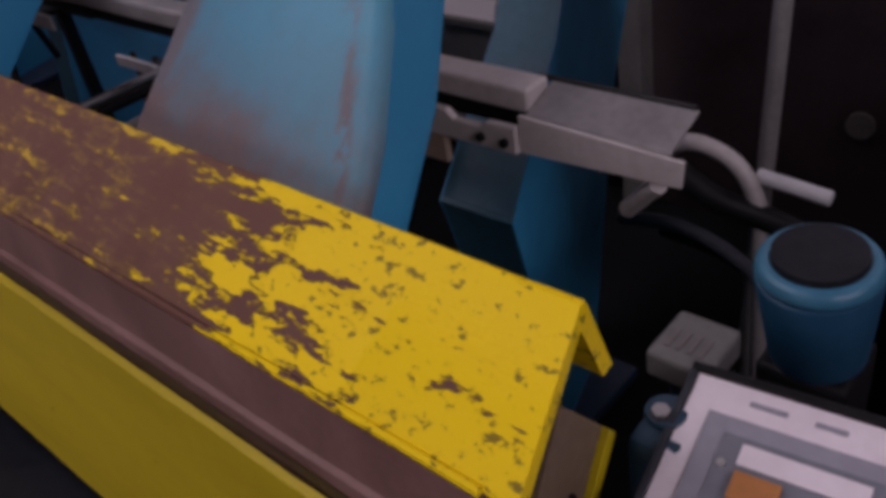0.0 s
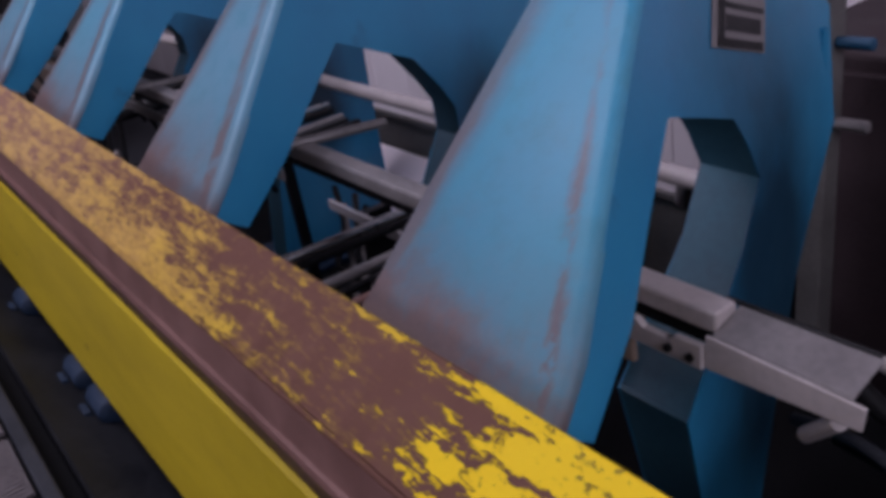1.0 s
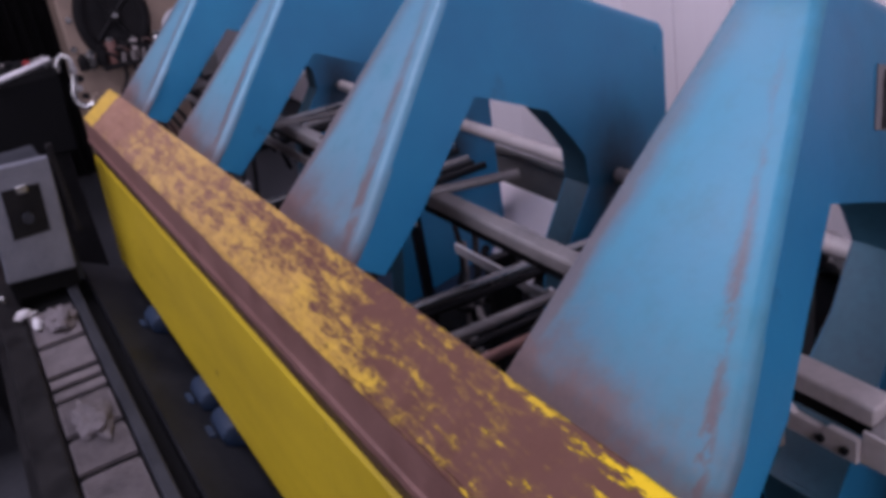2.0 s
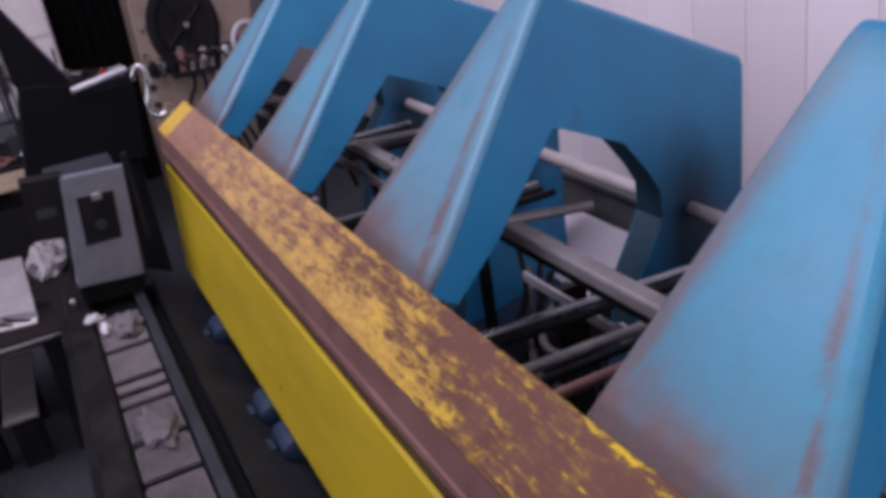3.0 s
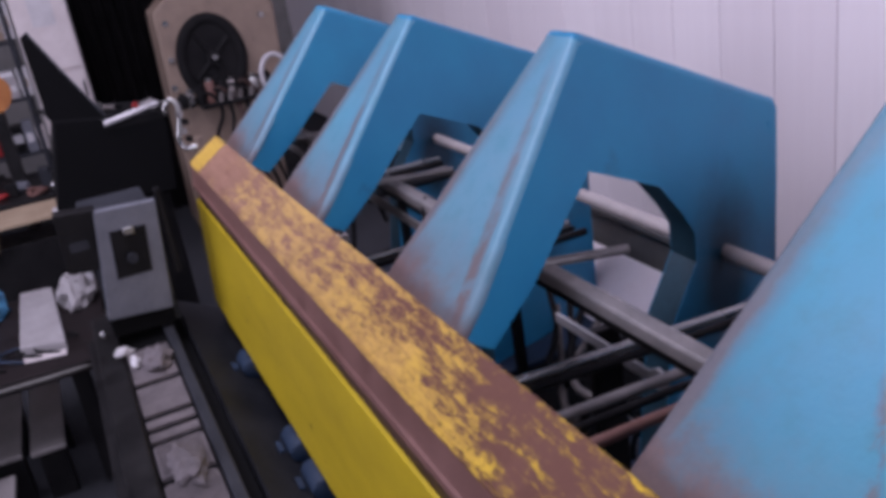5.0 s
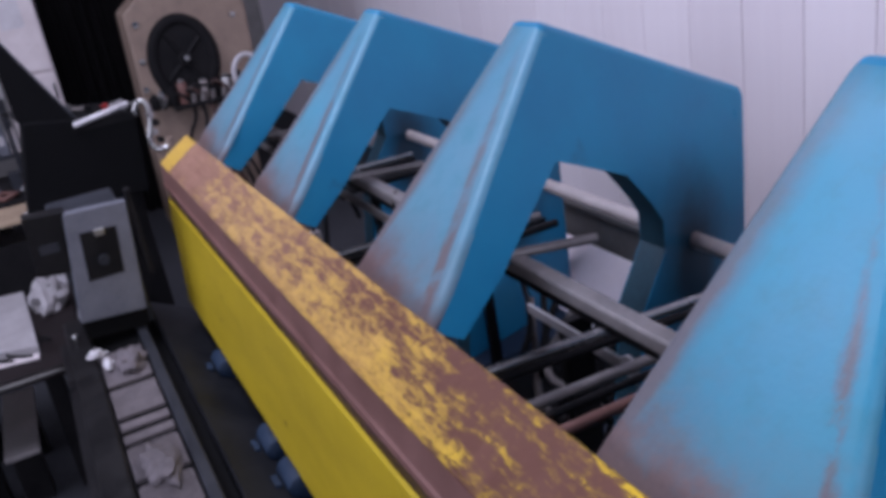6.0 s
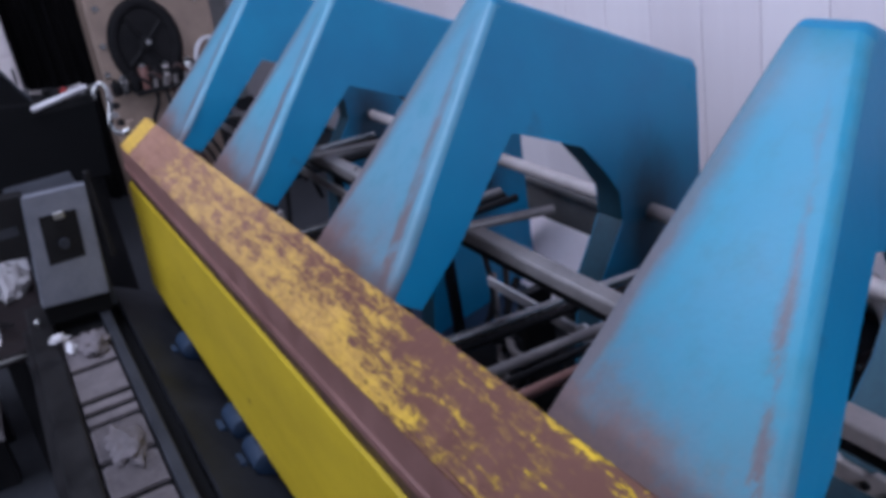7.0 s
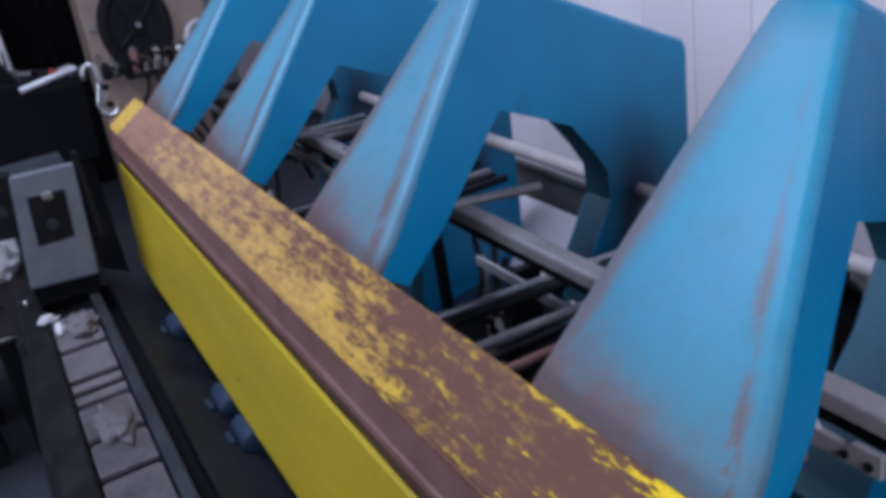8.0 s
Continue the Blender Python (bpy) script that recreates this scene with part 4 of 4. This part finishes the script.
for i in range(7):
    y, x = -0.55 - 0.05 * i, -2.06 - 0.03 * rnd.random()
    c = thing("cable", (x, y, 0.45), "thin dark cable tangled on the table", "cable", "cables on the table")
    pts = [(x - 0.02, y, 0.455), (x - 0.05, y - 0.08, 0.470), (x - 0.10 - 0.05 * rnd.random(), y - 0.04, 0.458), (x - 0.08, y + 0.07, 0.462), (x - 0.16, y + 0.02, 0.456)]
    part("sheath", tube(pts, 0.004, 8), ("black_soft", "dark_steel", "navy")[i % 3], c, "", True)
for y0, y1, x0, x1 in ((-0.90, -0.735, -2.56, -2.06), (-0.712, -0.615, -2.50, -2.04), (-0.90, -0.752, -1.96, -1.60)):
    p = thing("steel_plate", ((x0 + x1) / 2, (y0 + y1) / 2, 0.0), "bare grey steel plate on low blocks", "plate", "plates on the floor")
    part("plate", box(x0, x1, y0, y1, 0.185, 0.20, 0.003), "zinc", p)
    for k in (0.2, 0.8):
        part("block", box(x0 + k * (x1 - x0) - 0.03, x0 + k * (x1 - x0) + 0.03, y0 + 0.01, y1 - 0.01, 0.0, 0.1845, 0.003), "black", p)
knob = thing("ball_stop", (-1.83, -0.42, BED), "small bright ball stop on the bed's rail", "stop")
bm = bmesh.new()
bmesh.ops.create_uvsphere(bm, u_segments=16, v_segments=10, radius=0.009, matrix=Matrix.Translation((-1.83, -0.42, BED + 0.024)))
part("ball", bm, "steel", knob, "", True)
part("stem", rod((-1.83, -0.42, BED + 0.0125), (-1.83, -0.42, BED + 0.018), 0.004), "steel", knob)

# ---- black machine beyond the beam's far end ----
press = thing("black_machine", (-2.6, -0.25, 0), "black machine with a triangular gusset plate", "machine")
part("head", prism([(-0.385, 1.040), (-0.052, 0.990), (-0.075, 0.73), (-0.455, 0.755)], "x", -2.85, -2.50, bevel=0.006), "near_black", press)
part("gusset", prism([(-0.405, 1.30), (-0.385, 1.31), (-0.235, 1.02), (-0.385, 1.03), (-0.40, 1.05)], "x", -2.53, -2.515, bevel=0.002), "near_black", press, "black triangular gusset")
part("gusset_edge", tube([(-2.5145, -0.385, 1.312), (-2.5145, -0.31, 1.165), (-2.5145, -0.232, 1.020)], 0.004), "grey_paint", press)
part("pedestal", box(-2.84, -2.55, -0.36, -0.10, 0.0, 0.742, 0.006), "black", press)
part("lamp_tube", rod((-2.49, -0.243, 0.999), (-2.49, -0.066, 1.030), 0.0095, n=16, bevel=0.002), "paper", press, "white tube on top", True)
part("tube_holder", box(-2.515, -2.4995, -0.25, -0.06, 0.975, 1.002, 0.002), "dark_steel", press)
part("clamp", box(-2.51, -2.49, -0.060, -0.045, 0.985, 1.03, 0.003), "steel", press, "bright clamp")
hose = thing("chrome_hose", (-2.45, -0.03, 0.9), "bright bent metal hose beside the black machine", "hose")
part("hose", tube([(-2.47, -0.055, 1.005), (-2.46, -0.035, 1.040), (-2.45, -0.012, 1.02), (-2.45, -0.018, 0.96), (-2.45, -0.04, 0.90), (-2.44, -0.02, 0.865), (-2.44, 0.012, 0.875)], 0.0085), "steel", hose, "", True)
for i in range(5):
    part("fitting", rod((-2.452, -0.02 + 0.012 * (i % 2), 0.985 - 0.028 * i), (-2.438, -0.012 + 0.012 * (i % 2), 0.985 - 0.028 * i), 0.011, n=6), ("steel", "dark_steel")[i % 2], hose)
part("post", rod((-2.45, 0.02, 0.0), (-2.45, 0.02, 0.90), 0.016), "tan", hose, "tan post")

# ---- winder with the round black reel ----
reel = thing("reel_machine", (-4.3, 0.45, 0), "tan machine front with a round black reel", "machine")
part("front", prism([(0.15, 0.05), (0.75, 0.05), (0.80, 1.15), (0.72, 1.24), (0.28, 1.27), (0.19, 1.20)], "x", -4.5, -4.205, bevel=0.012), "tan", reel)
part("ring", tube([(-4.20, 0.425 + 0.155 * math.cos(a), 0.93 + 0.205 * math.sin(a)) for a in np.linspace(0, 2 * math.pi, 17)[:-1]], 0.030, 12, True), "black_soft", reel, "thick black ring", True)
part("disc", prism([(0.425 + 0.14 * math.cos(a), 0.93 + 0.19 * math.sin(a)) for a in np.linspace(0, 2 * math.pi, 33)[:-1]], "x", -4.2045, -4.19), "black", reel)
for i in range(4):
    a = 0.6 + i * math.pi / 2
    part("spoke", rod((-4.185, 0.425, 0.93), (-4.185, 0.425 + 0.12 * math.cos(a), 0.93 + 0.165 * math.sin(a)), 0.012, n=10), "dark_steel", reel)
part("hub", rod((-4.19, 0.425, 0.935), (-4.15, 0.425, 0.935), 0.032, n=20, bevel=0.004), "dark_steel", reel)
part("hub_pin", rod((-4.15, 0.43, 0.94), (-4.13, 0.43, 0.94), 0.013, n=14), "steel", reel, "bright pin", True)
part("shelf", box(-4.2, -4.08, 0.30, 0.66, 0.70, 0.72, 0.004), "dark_steel", reel)
for i, (y, r) in enumerate(((0.40, 0.014), (0.45, 0.018), (0.50, 0.012), (0.56, 0.016))):
    part("bright_fitting", rod((-4.09, y, 0.7205), (-4.09, y + 0.01, 0.765), r, n=12), "rail_steel", reel, "", True)
for y, z in ((0.235, 1.14), (0.22, 0.96), (0.20, 0.82), (0.72, 1.10)):
    part("bolt", rod((-4.205, y, z), (-4.19, y, z), 0.016, n=6), "steel", reel)
part("leg", box(-4.45, -4.25, 0.2, 0.7, 0.0, 0.06), "black", reel)
coil = thing("white_coil", (-4.0, 0.7, 0.5), "white coil of pipe standing beside the reel", "coil")
part("coil", tube([(-4.02, 0.69 + 0.075 * math.cos(a), 0.81 + 0.105 * math.sin(a)) for a in np.linspace(0, 2 * math.pi, 13)[:-1]], 0.013, 10, True), "paper", coil, "", True)
part("stand", box(-4.04, -4.0, 0.64, 0.74, 0.0, 0.695, 0.004), "dark_steel", coil)

# ---- far end: cabinet, dark doorway, shelves, pallet ----
# black sheet put in for the darkness of an open doorway
door = thing("dark_curtain", (-4.9, 0.02, 0), "black folded sheet for the darkness of a doorway", "curtain")
bm = bmesh.new()
prev = None
for i in range(41):
    y = -0.19 + 0.50 * i / 40
    col = [bm.verts.new((-4.9 + 0.02 * math.sin(i * 1.3) * (1.2 - 0.3 * z), y, z)) for z in (0.02, 0.8, 1.6, 2.3)]
    if prev:
        for a in range(3):
            bm.faces.new((prev[a], col[a], col[a + 1], prev[a + 1]))
    prev = col
bmesh.ops.solidify(bm, geom=bm.faces[:], thickness=0.006)
part("cloth", bm, "black_soft", door, "", True)
part("rail", rod((-4.9, -0.25, 2.31), (-4.9, 0.36, 2.31), 0.014), "dark_steel", door)
part("wall_post", box(-4.96, -4.86, 0.315, 0.38, 0.0, 2.33), "wall_dark", door)
locker = thing("beige_locker", (-4.7, -0.3, 0), "tall beige sheet-metal locker with a paper notice", "locker")
part("body", box(-4.9, -4.42, -0.44, -0.18, 0.0, 1.9, 0.006), "card", locker)
part("door", box(-4.4195, -4.405, -0.432, -0.188, 0.05, 0.98, 0.003), "card", locker)
part("door", box(-4.4195, -4.405, -0.432, -0.188, 1.0, 1.88, 0.003), "card", locker)
part("notice", box(-4.4045, -4.403, -0.36, -0.25, 1.22, 1.40), "paper", locker, "white paper notice")
part("handle", box(-4.4045, -4.39, -0.21, -0.20, 0.85, 0.93, 0.002), "dark_steel", locker)

shelf = thing("steel_shelf", (-4.6, -0.75, 0), "grey steel shelf crowded with parts", "shelf")
for z in (0.32, 0.62, 0.90, 1.18, 1.46):
    part("board", box(-4.85, -4.45, -1.10, -0.47, z - 0.018, z, 0.002), "grey_paint", shelf)
for x, y in ((-4.84, -1.09), (-4.46, -1.09), (-4.84, -0.48), (-4.46, -0.48)):
    part("post", box(x - 0.012, x + 0.012, y - 0.012, y + 0.012, 0.0, 1.65), "grey_paint", shelf)
rnd = random.Random(11)
kinds = (("carton", "tan"), ("carton", "card"), ("tin", "pale_grey"), ("tin", "red"), ("part_bin", "navy"), ("tin", "dark_steel"), ("carton", "paper"), ("part_bin", "black"))
words = {"tan": "brown", "card": "pale", "pale_grey": "grey", "red": "red", "navy": "dark blue", "dark_steel": "dark", "paper": "white", "black": "black"}
for z in (0.32, 0.62, 0.90, 1.18):
    y = -1.06
    while y < -0.58:
        kind, mt = rnd.choice(kinds)
        wy, h, x = 0.06 + 0.07 * rnd.random(), 0.07 + 0.15 * rnd.random(), -4.50 - 0.04 * rnd.random()
        s = thing(kind, (x - 0.06, y + wy / 2, z), "%s %s standing on the steel shelf" % (words[mt], kind.replace("_", " ")), kind.replace("_", " "), "goods on the shelf")
        if kind == "tin":
            r = wy / 2 * 0.95
            part("can", rod((x - r, y + wy / 2, z + 0.0005), (x - r, y + wy / 2, z + h), r, n=20, bevel=0.003), mt, s, "", True)
            part("lid", rod((x - r, y + wy / 2, z + h + 0.0005), (x - r, y + wy / 2, z + h + 0.008), r * 0.93, n=20), "steel", s)
        else:
            part("box", box(x - 0.14, x, y, y + wy, z + 0.0005, z + h, 0.003), mt, s)
            part("label", box(x + 0.0005, x + 0.0015, y + wy * 0.25, y + wy * 0.75, z + h * 0.35, z + h * 0.7), "paper" if mt != "paper" else "tan", s)
        y += wy + 0.012
spool = thing("orange_spool", (-4.25, -0.64, 0), "orange cable spool standing on a dark stand", "spool")
part("drum", rod((-4.20, -0.63, 0.97), (-4.26, -0.63, 0.97), 0.055, n=28, bevel=0.004), "orange", spool, "", True)
part("flange", rod((-4.19, -0.63, 0.97), (-4.1995, -0.63, 0.97), 0.09, n=28), "orange", spool)
part("flange", rod((-4.2605, -0.63, 0.97), (-4.27, -0.63, 0.97), 0.09, n=28), "orange", spool)
part("stand", box(-4.29, -4.18, -0.66, -0.60, 0.0, 0.878, 0.004), "dark_steel", spool)
bench = thing("dark_bench", (-4.0, -0.6, 0), "dark bench heaped with cables and metal parts", "bench")
part("top", box(-4.35, -3.75, -1.2, -0.36, 0.50, 0.54, 0.004), "dark_steel", bench)
for x, y in ((-4.3, -1.1), (-3.8, -1.1), (-4.3, -0.42), (-3.8, -0.42)):
    part("leg", box(x - 0.025, x + 0.025, y - 0.025, y + 0.025, 0.0, 0.4995), "black", bench)
for i in range(14):
    y, x = -0.42 - 0.05 * i + 0.02 * rnd.random(), -3.82 - 0.14 * rnd.random()
    mt = ("dark_steel", "steel", "grey_paint", "primer", "pale_grey", "black_soft", "red")[i % 7]
    s = thing("metal_part", (x, y, 0.54), "small loose metal part lying on the bench", "metal part", "loose parts on the bench")
    if i % 3 == 0:
        part("ring", tube([(x + 0.04 * math.cos(a), y + 0.04 * math.sin(a), 0.555 + 0.01 * math.sin(2 * a)) for a in np.linspace(0, 2 * math.pi, 9)[:-1]], 0.010, 8, True), mt, s, "", True)
    elif i % 3 == 1:
        part("body", rod((x, y - 0.03, 0.565), (x + 0.03, y + 0.03, 0.565), 0.024, n=14, bevel=0.003), mt, s, "", True)
    else:
        part("body", box(x - 0.03, x + 0.03, y - 0.025, y + 0.025, 0.5405, 0.60 + 0.05 * rnd.random(), 0.005), mt, s)
pallet = thing("wooden_pallet", (-3.6, -0.75, 0.0), "pale wooden pallet on a grey stand", "pallet")
for k in range(4):
    part("slat", box(-3.66 + 0.075 * k, -3.60 + 0.075 * k, -1.15, -0.40, 0.5250, 0.5400, 0.002), "wood", pallet)
for y in (-1.12, -0.78, -0.44):
    part("block", box(-3.66, -3.375, y - 0.035, y + 0.035, 0.4550, 0.5245, 0.002), "wood", pallet)
for y in (-1.12, -0.78, -0.44):
    part("bottom_slat", box(-3.66, -3.375, y - 0.04, y + 0.04, 0.4380, 0.4545, 0.002), "wood", pallet)
part("stand", box(-3.64, -3.42, -1.1, -0.46, 0.0, 0.4375, 0.004), "black", pallet)
foam = thing("white_post", (-3.33, -0.46, 0.0), "short white post standing at the pallet's corner", "post")
part("post", box(-3.37, -3.29, -0.50, -0.425, 0.0, 0.570, 0.008), "paper", foam)
# cables and bright bits lying behind the beam, between the arms
rnd = random.Random(21)
for k, x0 in enumerate((-0.55, -1.15, -1.75)):
    for i in range(6):
        x, y = x0 + 0.10 + 0.33 * rnd.random(), 0.06 + 0.06 * rnd.random()
        mt = ("pale_steel", "steel", "dark_steel", "primer", "tan", "pale_grey")[i]
        s = thing("offcut", (x, y, Z - 0.33), "bent metal offcut lying under the arms", "offcut", "offcuts under the arms")
        a = rnd.random() * 3
        pts = [(x, y, Z - 0.322), (x + 0.03 * math.cos(a), y + 0.03 * math.sin(a), Z - 0.30), (x + 0.07 * math.cos(a), y + 0.05 * math.sin(a), Z - 0.31 + 0.03 * rnd.random()), (x + 0.10 * math.cos(a), y + 0.06 * math.sin(a), Z - 0.322)]
        part("strip", tube(pts, 0.006 + 0.005 * rnd.random(), 6), mt, s)
    c = thing("cable", (x0 + 0.1, 0.2, Z - 0.33), "black cable looped under the arms", "cable", "cables under the arms")
    part("sheath", tube([(x0 + 0.05, 0.10, Z - 0.32), (x0 + 0.12, 0.12, Z - 0.22), (x0 + 0.20, 0.15, Z - 0.25), (x0 + 0.30, 0.13, Z - 0.30), (x0 + 0.38, 0.15, Z - 0.32)], 0.009), "black_soft", c, "", True)
# loops of cable hung over the rail
rnd = random.Random(33)
for k, x0 in enumerate((-0.55, -1.15, -1.75)):
    for i in range(3 if k else 0):
        x, w_, dz = x0 + 0.14 + 0.09 * i, 0.05 + 0.05 * rnd.random(), 0.06 + 0.07 * rnd.random()
        c = thing("cable", (x, 0.22, Z - 0.03), "black cable looped over the grey rail", "cable", "cables over the rail")
        part("sheath", tube([(x - w_, 0.30, Z - 0.10 - dz), (x - w_ * 0.6, 0.25, Z - 0.06), (x, 0.217, Z - 0.0235), (x + w_ * 0.5, 0.195, Z - 0.06), (x + w_, 0.16, Z - 0.11 - dz), (x + w_ * 1.5, 0.13, Z - 0.13 - dz)], 0.0055), ("black_soft", "dark_steel", "black_soft")[i], c, "", True)
        if i == 1 and k:
            part("connector", box(x + w_ - 0.012, x + w_ + 0.012, 0.148, 0.172, Z - 0.125 - dz, Z - 0.10 - dz, 0.003), "pale_steel", c, "pale connector")

# ---- machinery and cables behind the arms ----
drive = thing("drive_housing", (-0.30, 0.86, 0.02), "dark oily drive housing standing behind the arms", "machine housing")
part("base", box(-0.42, -0.16, 0.80, 1.02, 0.0, 0.10, 0.006), "dark_steel", drive)
part("housing", box(-0.40, -0.18, 0.82, 1.0, 0.1005, 0.66, 0.02), "dark_steel", drive, "", True)
part("cover", prism([(-0.37, 0.30), (-0.21, 0.30), (-0.21, 0.58), (-0.25, 0.62), (-0.33, 0.62), (-0.37, 0.58)], "y", 0.806, 0.8195, bevel=0.003), "brown_black", drive, "bolted brown-black cover")
for x, z in ((-0.355, 0.32), (-0.225, 0.32), (-0.355, 0.57), (-0.225, 0.57)):
    part("bolt", rod((x, 0.800, z), (x, 0.8058, z), 0.007, n=6), "steel", drive)
hose = thing("bent_hose", (-0.30, 0.80, 0.70), "pale dusty hose bent in a loop on the housing", "hose")
part("tube", tube([(-0.42, 0.86, 0.672), (-0.37, 0.80, 0.70), (-0.335, 0.77, 0.765), (-0.30, 0.765, 0.76), (-0.275, 0.775, 0.70), (-0.262, 0.78, 0.60), (-0.262, 0.785, 0.34)], 0.017, 12), "zinc", hose, "", True)
part("collar", tube([(-0.262, 0.78, 0.60), (-0.262, 0.781, 0.575)], 0.0215, 12), "steel", hose, "bright clamp", True)
rng = random.Random(5)
for i in range(7):
    c = thing("loose_cable", (-0.92 + 0.05 * i, 0.46, 0.0), "thin dark cable hanging among the rods", "cable", "cables hanging behind the beam")
    x = -1.0 + 0.05 * i
    pts = [(x - 0.10, 0.50 + 0.02 * rng.random(), 0.62 + 0.05 * rng.random())]
    for k in range(4):
        pts.append((x + 0.05 * rng.uniform(-1, 1) + 0.03 * k, 0.42 + 0.04 * rng.uniform(-1, 1), 0.60 - 0.035 * k + 0.03 * rng.uniform(-1, 1)))
    pts += [(x + 0.10, 0.44, 0.40 + 0.05 * rng.random()), (x + 0.08, 0.46, 0.12), (x + 0.03, 0.47, 0.008)]
    part("sheath", tube(pts, 0.0055 + 0.003 * rng.random(), 8), ("black_soft", "rail_steel", "dark_steel")[i % 3], c, "", True)


# ---- clutter at the far end ----
rng = random.Random(77)
for i in range(9):
    y, z0 = 0.20 + 0.055 * i + 0.02 * rng.random(), 0.7205
    c = thing("pipe_fitting", (-4.13, y, z0), "oily pipe fitting standing on the reel's shelf", "fitting", "fittings on the shelf")
    mt = ("dark_steel", "steel", "black_soft", "primer", "dark_steel", "pale_steel")[i % 6]
    h = 0.04 + 0.07 * rng.random()
    part("body", rod((-4.13 - 0.03 * rng.random(), y, z0), (-4.13, y, z0 + h), 0.017 + 0.010 * rng.random(), n=12, bevel=0.003), mt, c, "", True)
    part("collar", rod((-4.13, y, z0 + h), (-4.13, y + 0.004, z0 + h + 0.016), 0.014, n=6), "steel" if i % 2 else "dark_steel", c)
for i in range(8):
    a = 0.4 + 0.7 * i
    c = thing("loose_cable", (-4.17, 0.43, 0.72), "black cable hanging in loops before the reel", "cable", "cables before the reel")
    y0 = 0.28 + 0.045 * i
    part("sheath", tube([(-4.16, y0, 0.7285), (-4.12, y0 + 0.02, 0.78 + 0.05 * rng.random()), (-4.11, y0 + 0.09, 0.74 + 0.06 * rng.random()), (-4.10, y0 + 0.13, 0.66), (-4.07, y0 + 0.10 * math.sin(a), 0.55), (-4.06, y0 + 0.05, 0.30), (-4.06, y0 + 0.05, 0.008)], 0.009, 8), ("black_soft", "dark_steel", "primer_dark")[i % 3], c, "", True)
for i in range(7):
    y = -0.40 + 0.055 * i
    c = thing("tool", (-2.66, y, 1.03), "oily hand tool lying on top of the black machine", "tool", "tools on the black machine")
    z0 = 1.040 - 0.15 * (y + 0.385)
    x = -2.60 - 0.10 * rng.random()
    part("shank", rod((x, y, z0 + 0.010), (x - 0.05, y + 0.06 * rng.uniform(-1, 1), z0 + 0.012), 0.008, n=10), ("dark_steel", "rail_steel", "steel")[i % 3], c, "", True)
    part("head", rod((x + 0.012, y, z0 + 0.010), (x - 0.004, y, z0 + 0.012), 0.013, n=6), ("steel", "dark_steel", "red")[i % 3], c)
for i, (y, z, w, h, mt, word) in enumerate(((-0.53, 1.19, 0.055, 0.13, "tan", "brown"), (-0.475, 1.19, 0.045, 0.18, "paper", "white"), (-0.54, 0.905, 0.06, 0.10, "dusty_paper", "dusty"),
                                            (-0.475, 0.905, 0.05, 0.14, "paper", "white"), (-0.53, 0.625, 0.05, 0.16, "pale_grey", "grey"), (-0.475, 0.625, 0.04, 0.12, "card", "pale"))):
    c = thing("carton", (-4.40, y, z), "%s carton pushed to the shelf's edge" % word, "carton", "goods on the shelf")
    part("box", box(-4.52, -4.452, y - w / 2, y + w / 2, z - 0.0045, z + h, 0.004), mt, c)
    part("label", box(-4.4515, -4.4505, y - w * 0.3, y + w * 0.3, z + h * 0.3, z + h * 0.6), "tan" if mt == "paper" else "paper", c)

# small pieces that belong to one part go under that part
PIECES = {
    "clamping_beam": (("top_plate", "edge_bead"), ("end_bracket", "bracket_edge"), ("end_bracket", "bolt"), ("wear_strip", "groove")),
    "maker_plate": (("backing", "black_bar"), ("backing", "text_bar")),
    "back_rail": (("rail_bar", "rail_hole"),), "slotted_strip": (("strip", "bolt"),), "angle_tray": (("back_flange", "top_lip"), ("face", "pivot_pin")),
    "black_cabinet": (("door", "round_badge"),), "lever": (("shaft", "grip"),), "blue_motor_cap": (("body", "rim"), ("body", "top")),
    "junction_block": (("body", "line"),), "drive_unit": (("housing", "bolt_head"),), "grey_post": (("channel", "peg"),),
    "control_box": (("panel", "inset"), ("panel", "inset_frame"), ("panel", "display"), ("panel", "button"), ("panel", "text_bar"), ("panel", "screw")),
    "tread_tile": (("slab", "rib"),), "slotted_stand": (("face_plate", "window_recess"), ("face_plate", "window_knob"), ("face_plate", "window_key")),
    "black_box": (("case", "label_plate"),), "blue_bracket": (("body", "lip"),), "low_table": (("top", "edge_strip"),), "white_bag": (("film", "stripe"),),
    "black_machine": (("gusset", "gusset_edge"), ("head", "lamp_tube"), ("head", "tube_holder"), ("head", "clamp")), "chrome_hose": (("hose", "fitting"),),
    "reel_machine": (("disc", "hub"), ("disc", "spoke"), ("disc", "hub_pin"), ("shelf", "bright_fitting"), ("front", "bolt")),
    "beige_locker": (("door", "handle"), ("door", "notice")), "tin": (("can", "lid"),), "carton": (("box", "label"),), "pipe_fitting": (("body", "collar"),), "part_bin": (("box", "label"),),
}
for top in [o for o in scene.objects if o.parent is None]:
    for host_name, piece in PIECES.get(top.name.split(".")[0], ()):
        host = next((c for c in top.children if c.name.split(".")[0] == host_name), None)
        for c in [c for c in top.children if c.name.split(".")[0] == piece] if host else []:
            c.parent = host
            c.matrix_parent_inverse = Matrix()
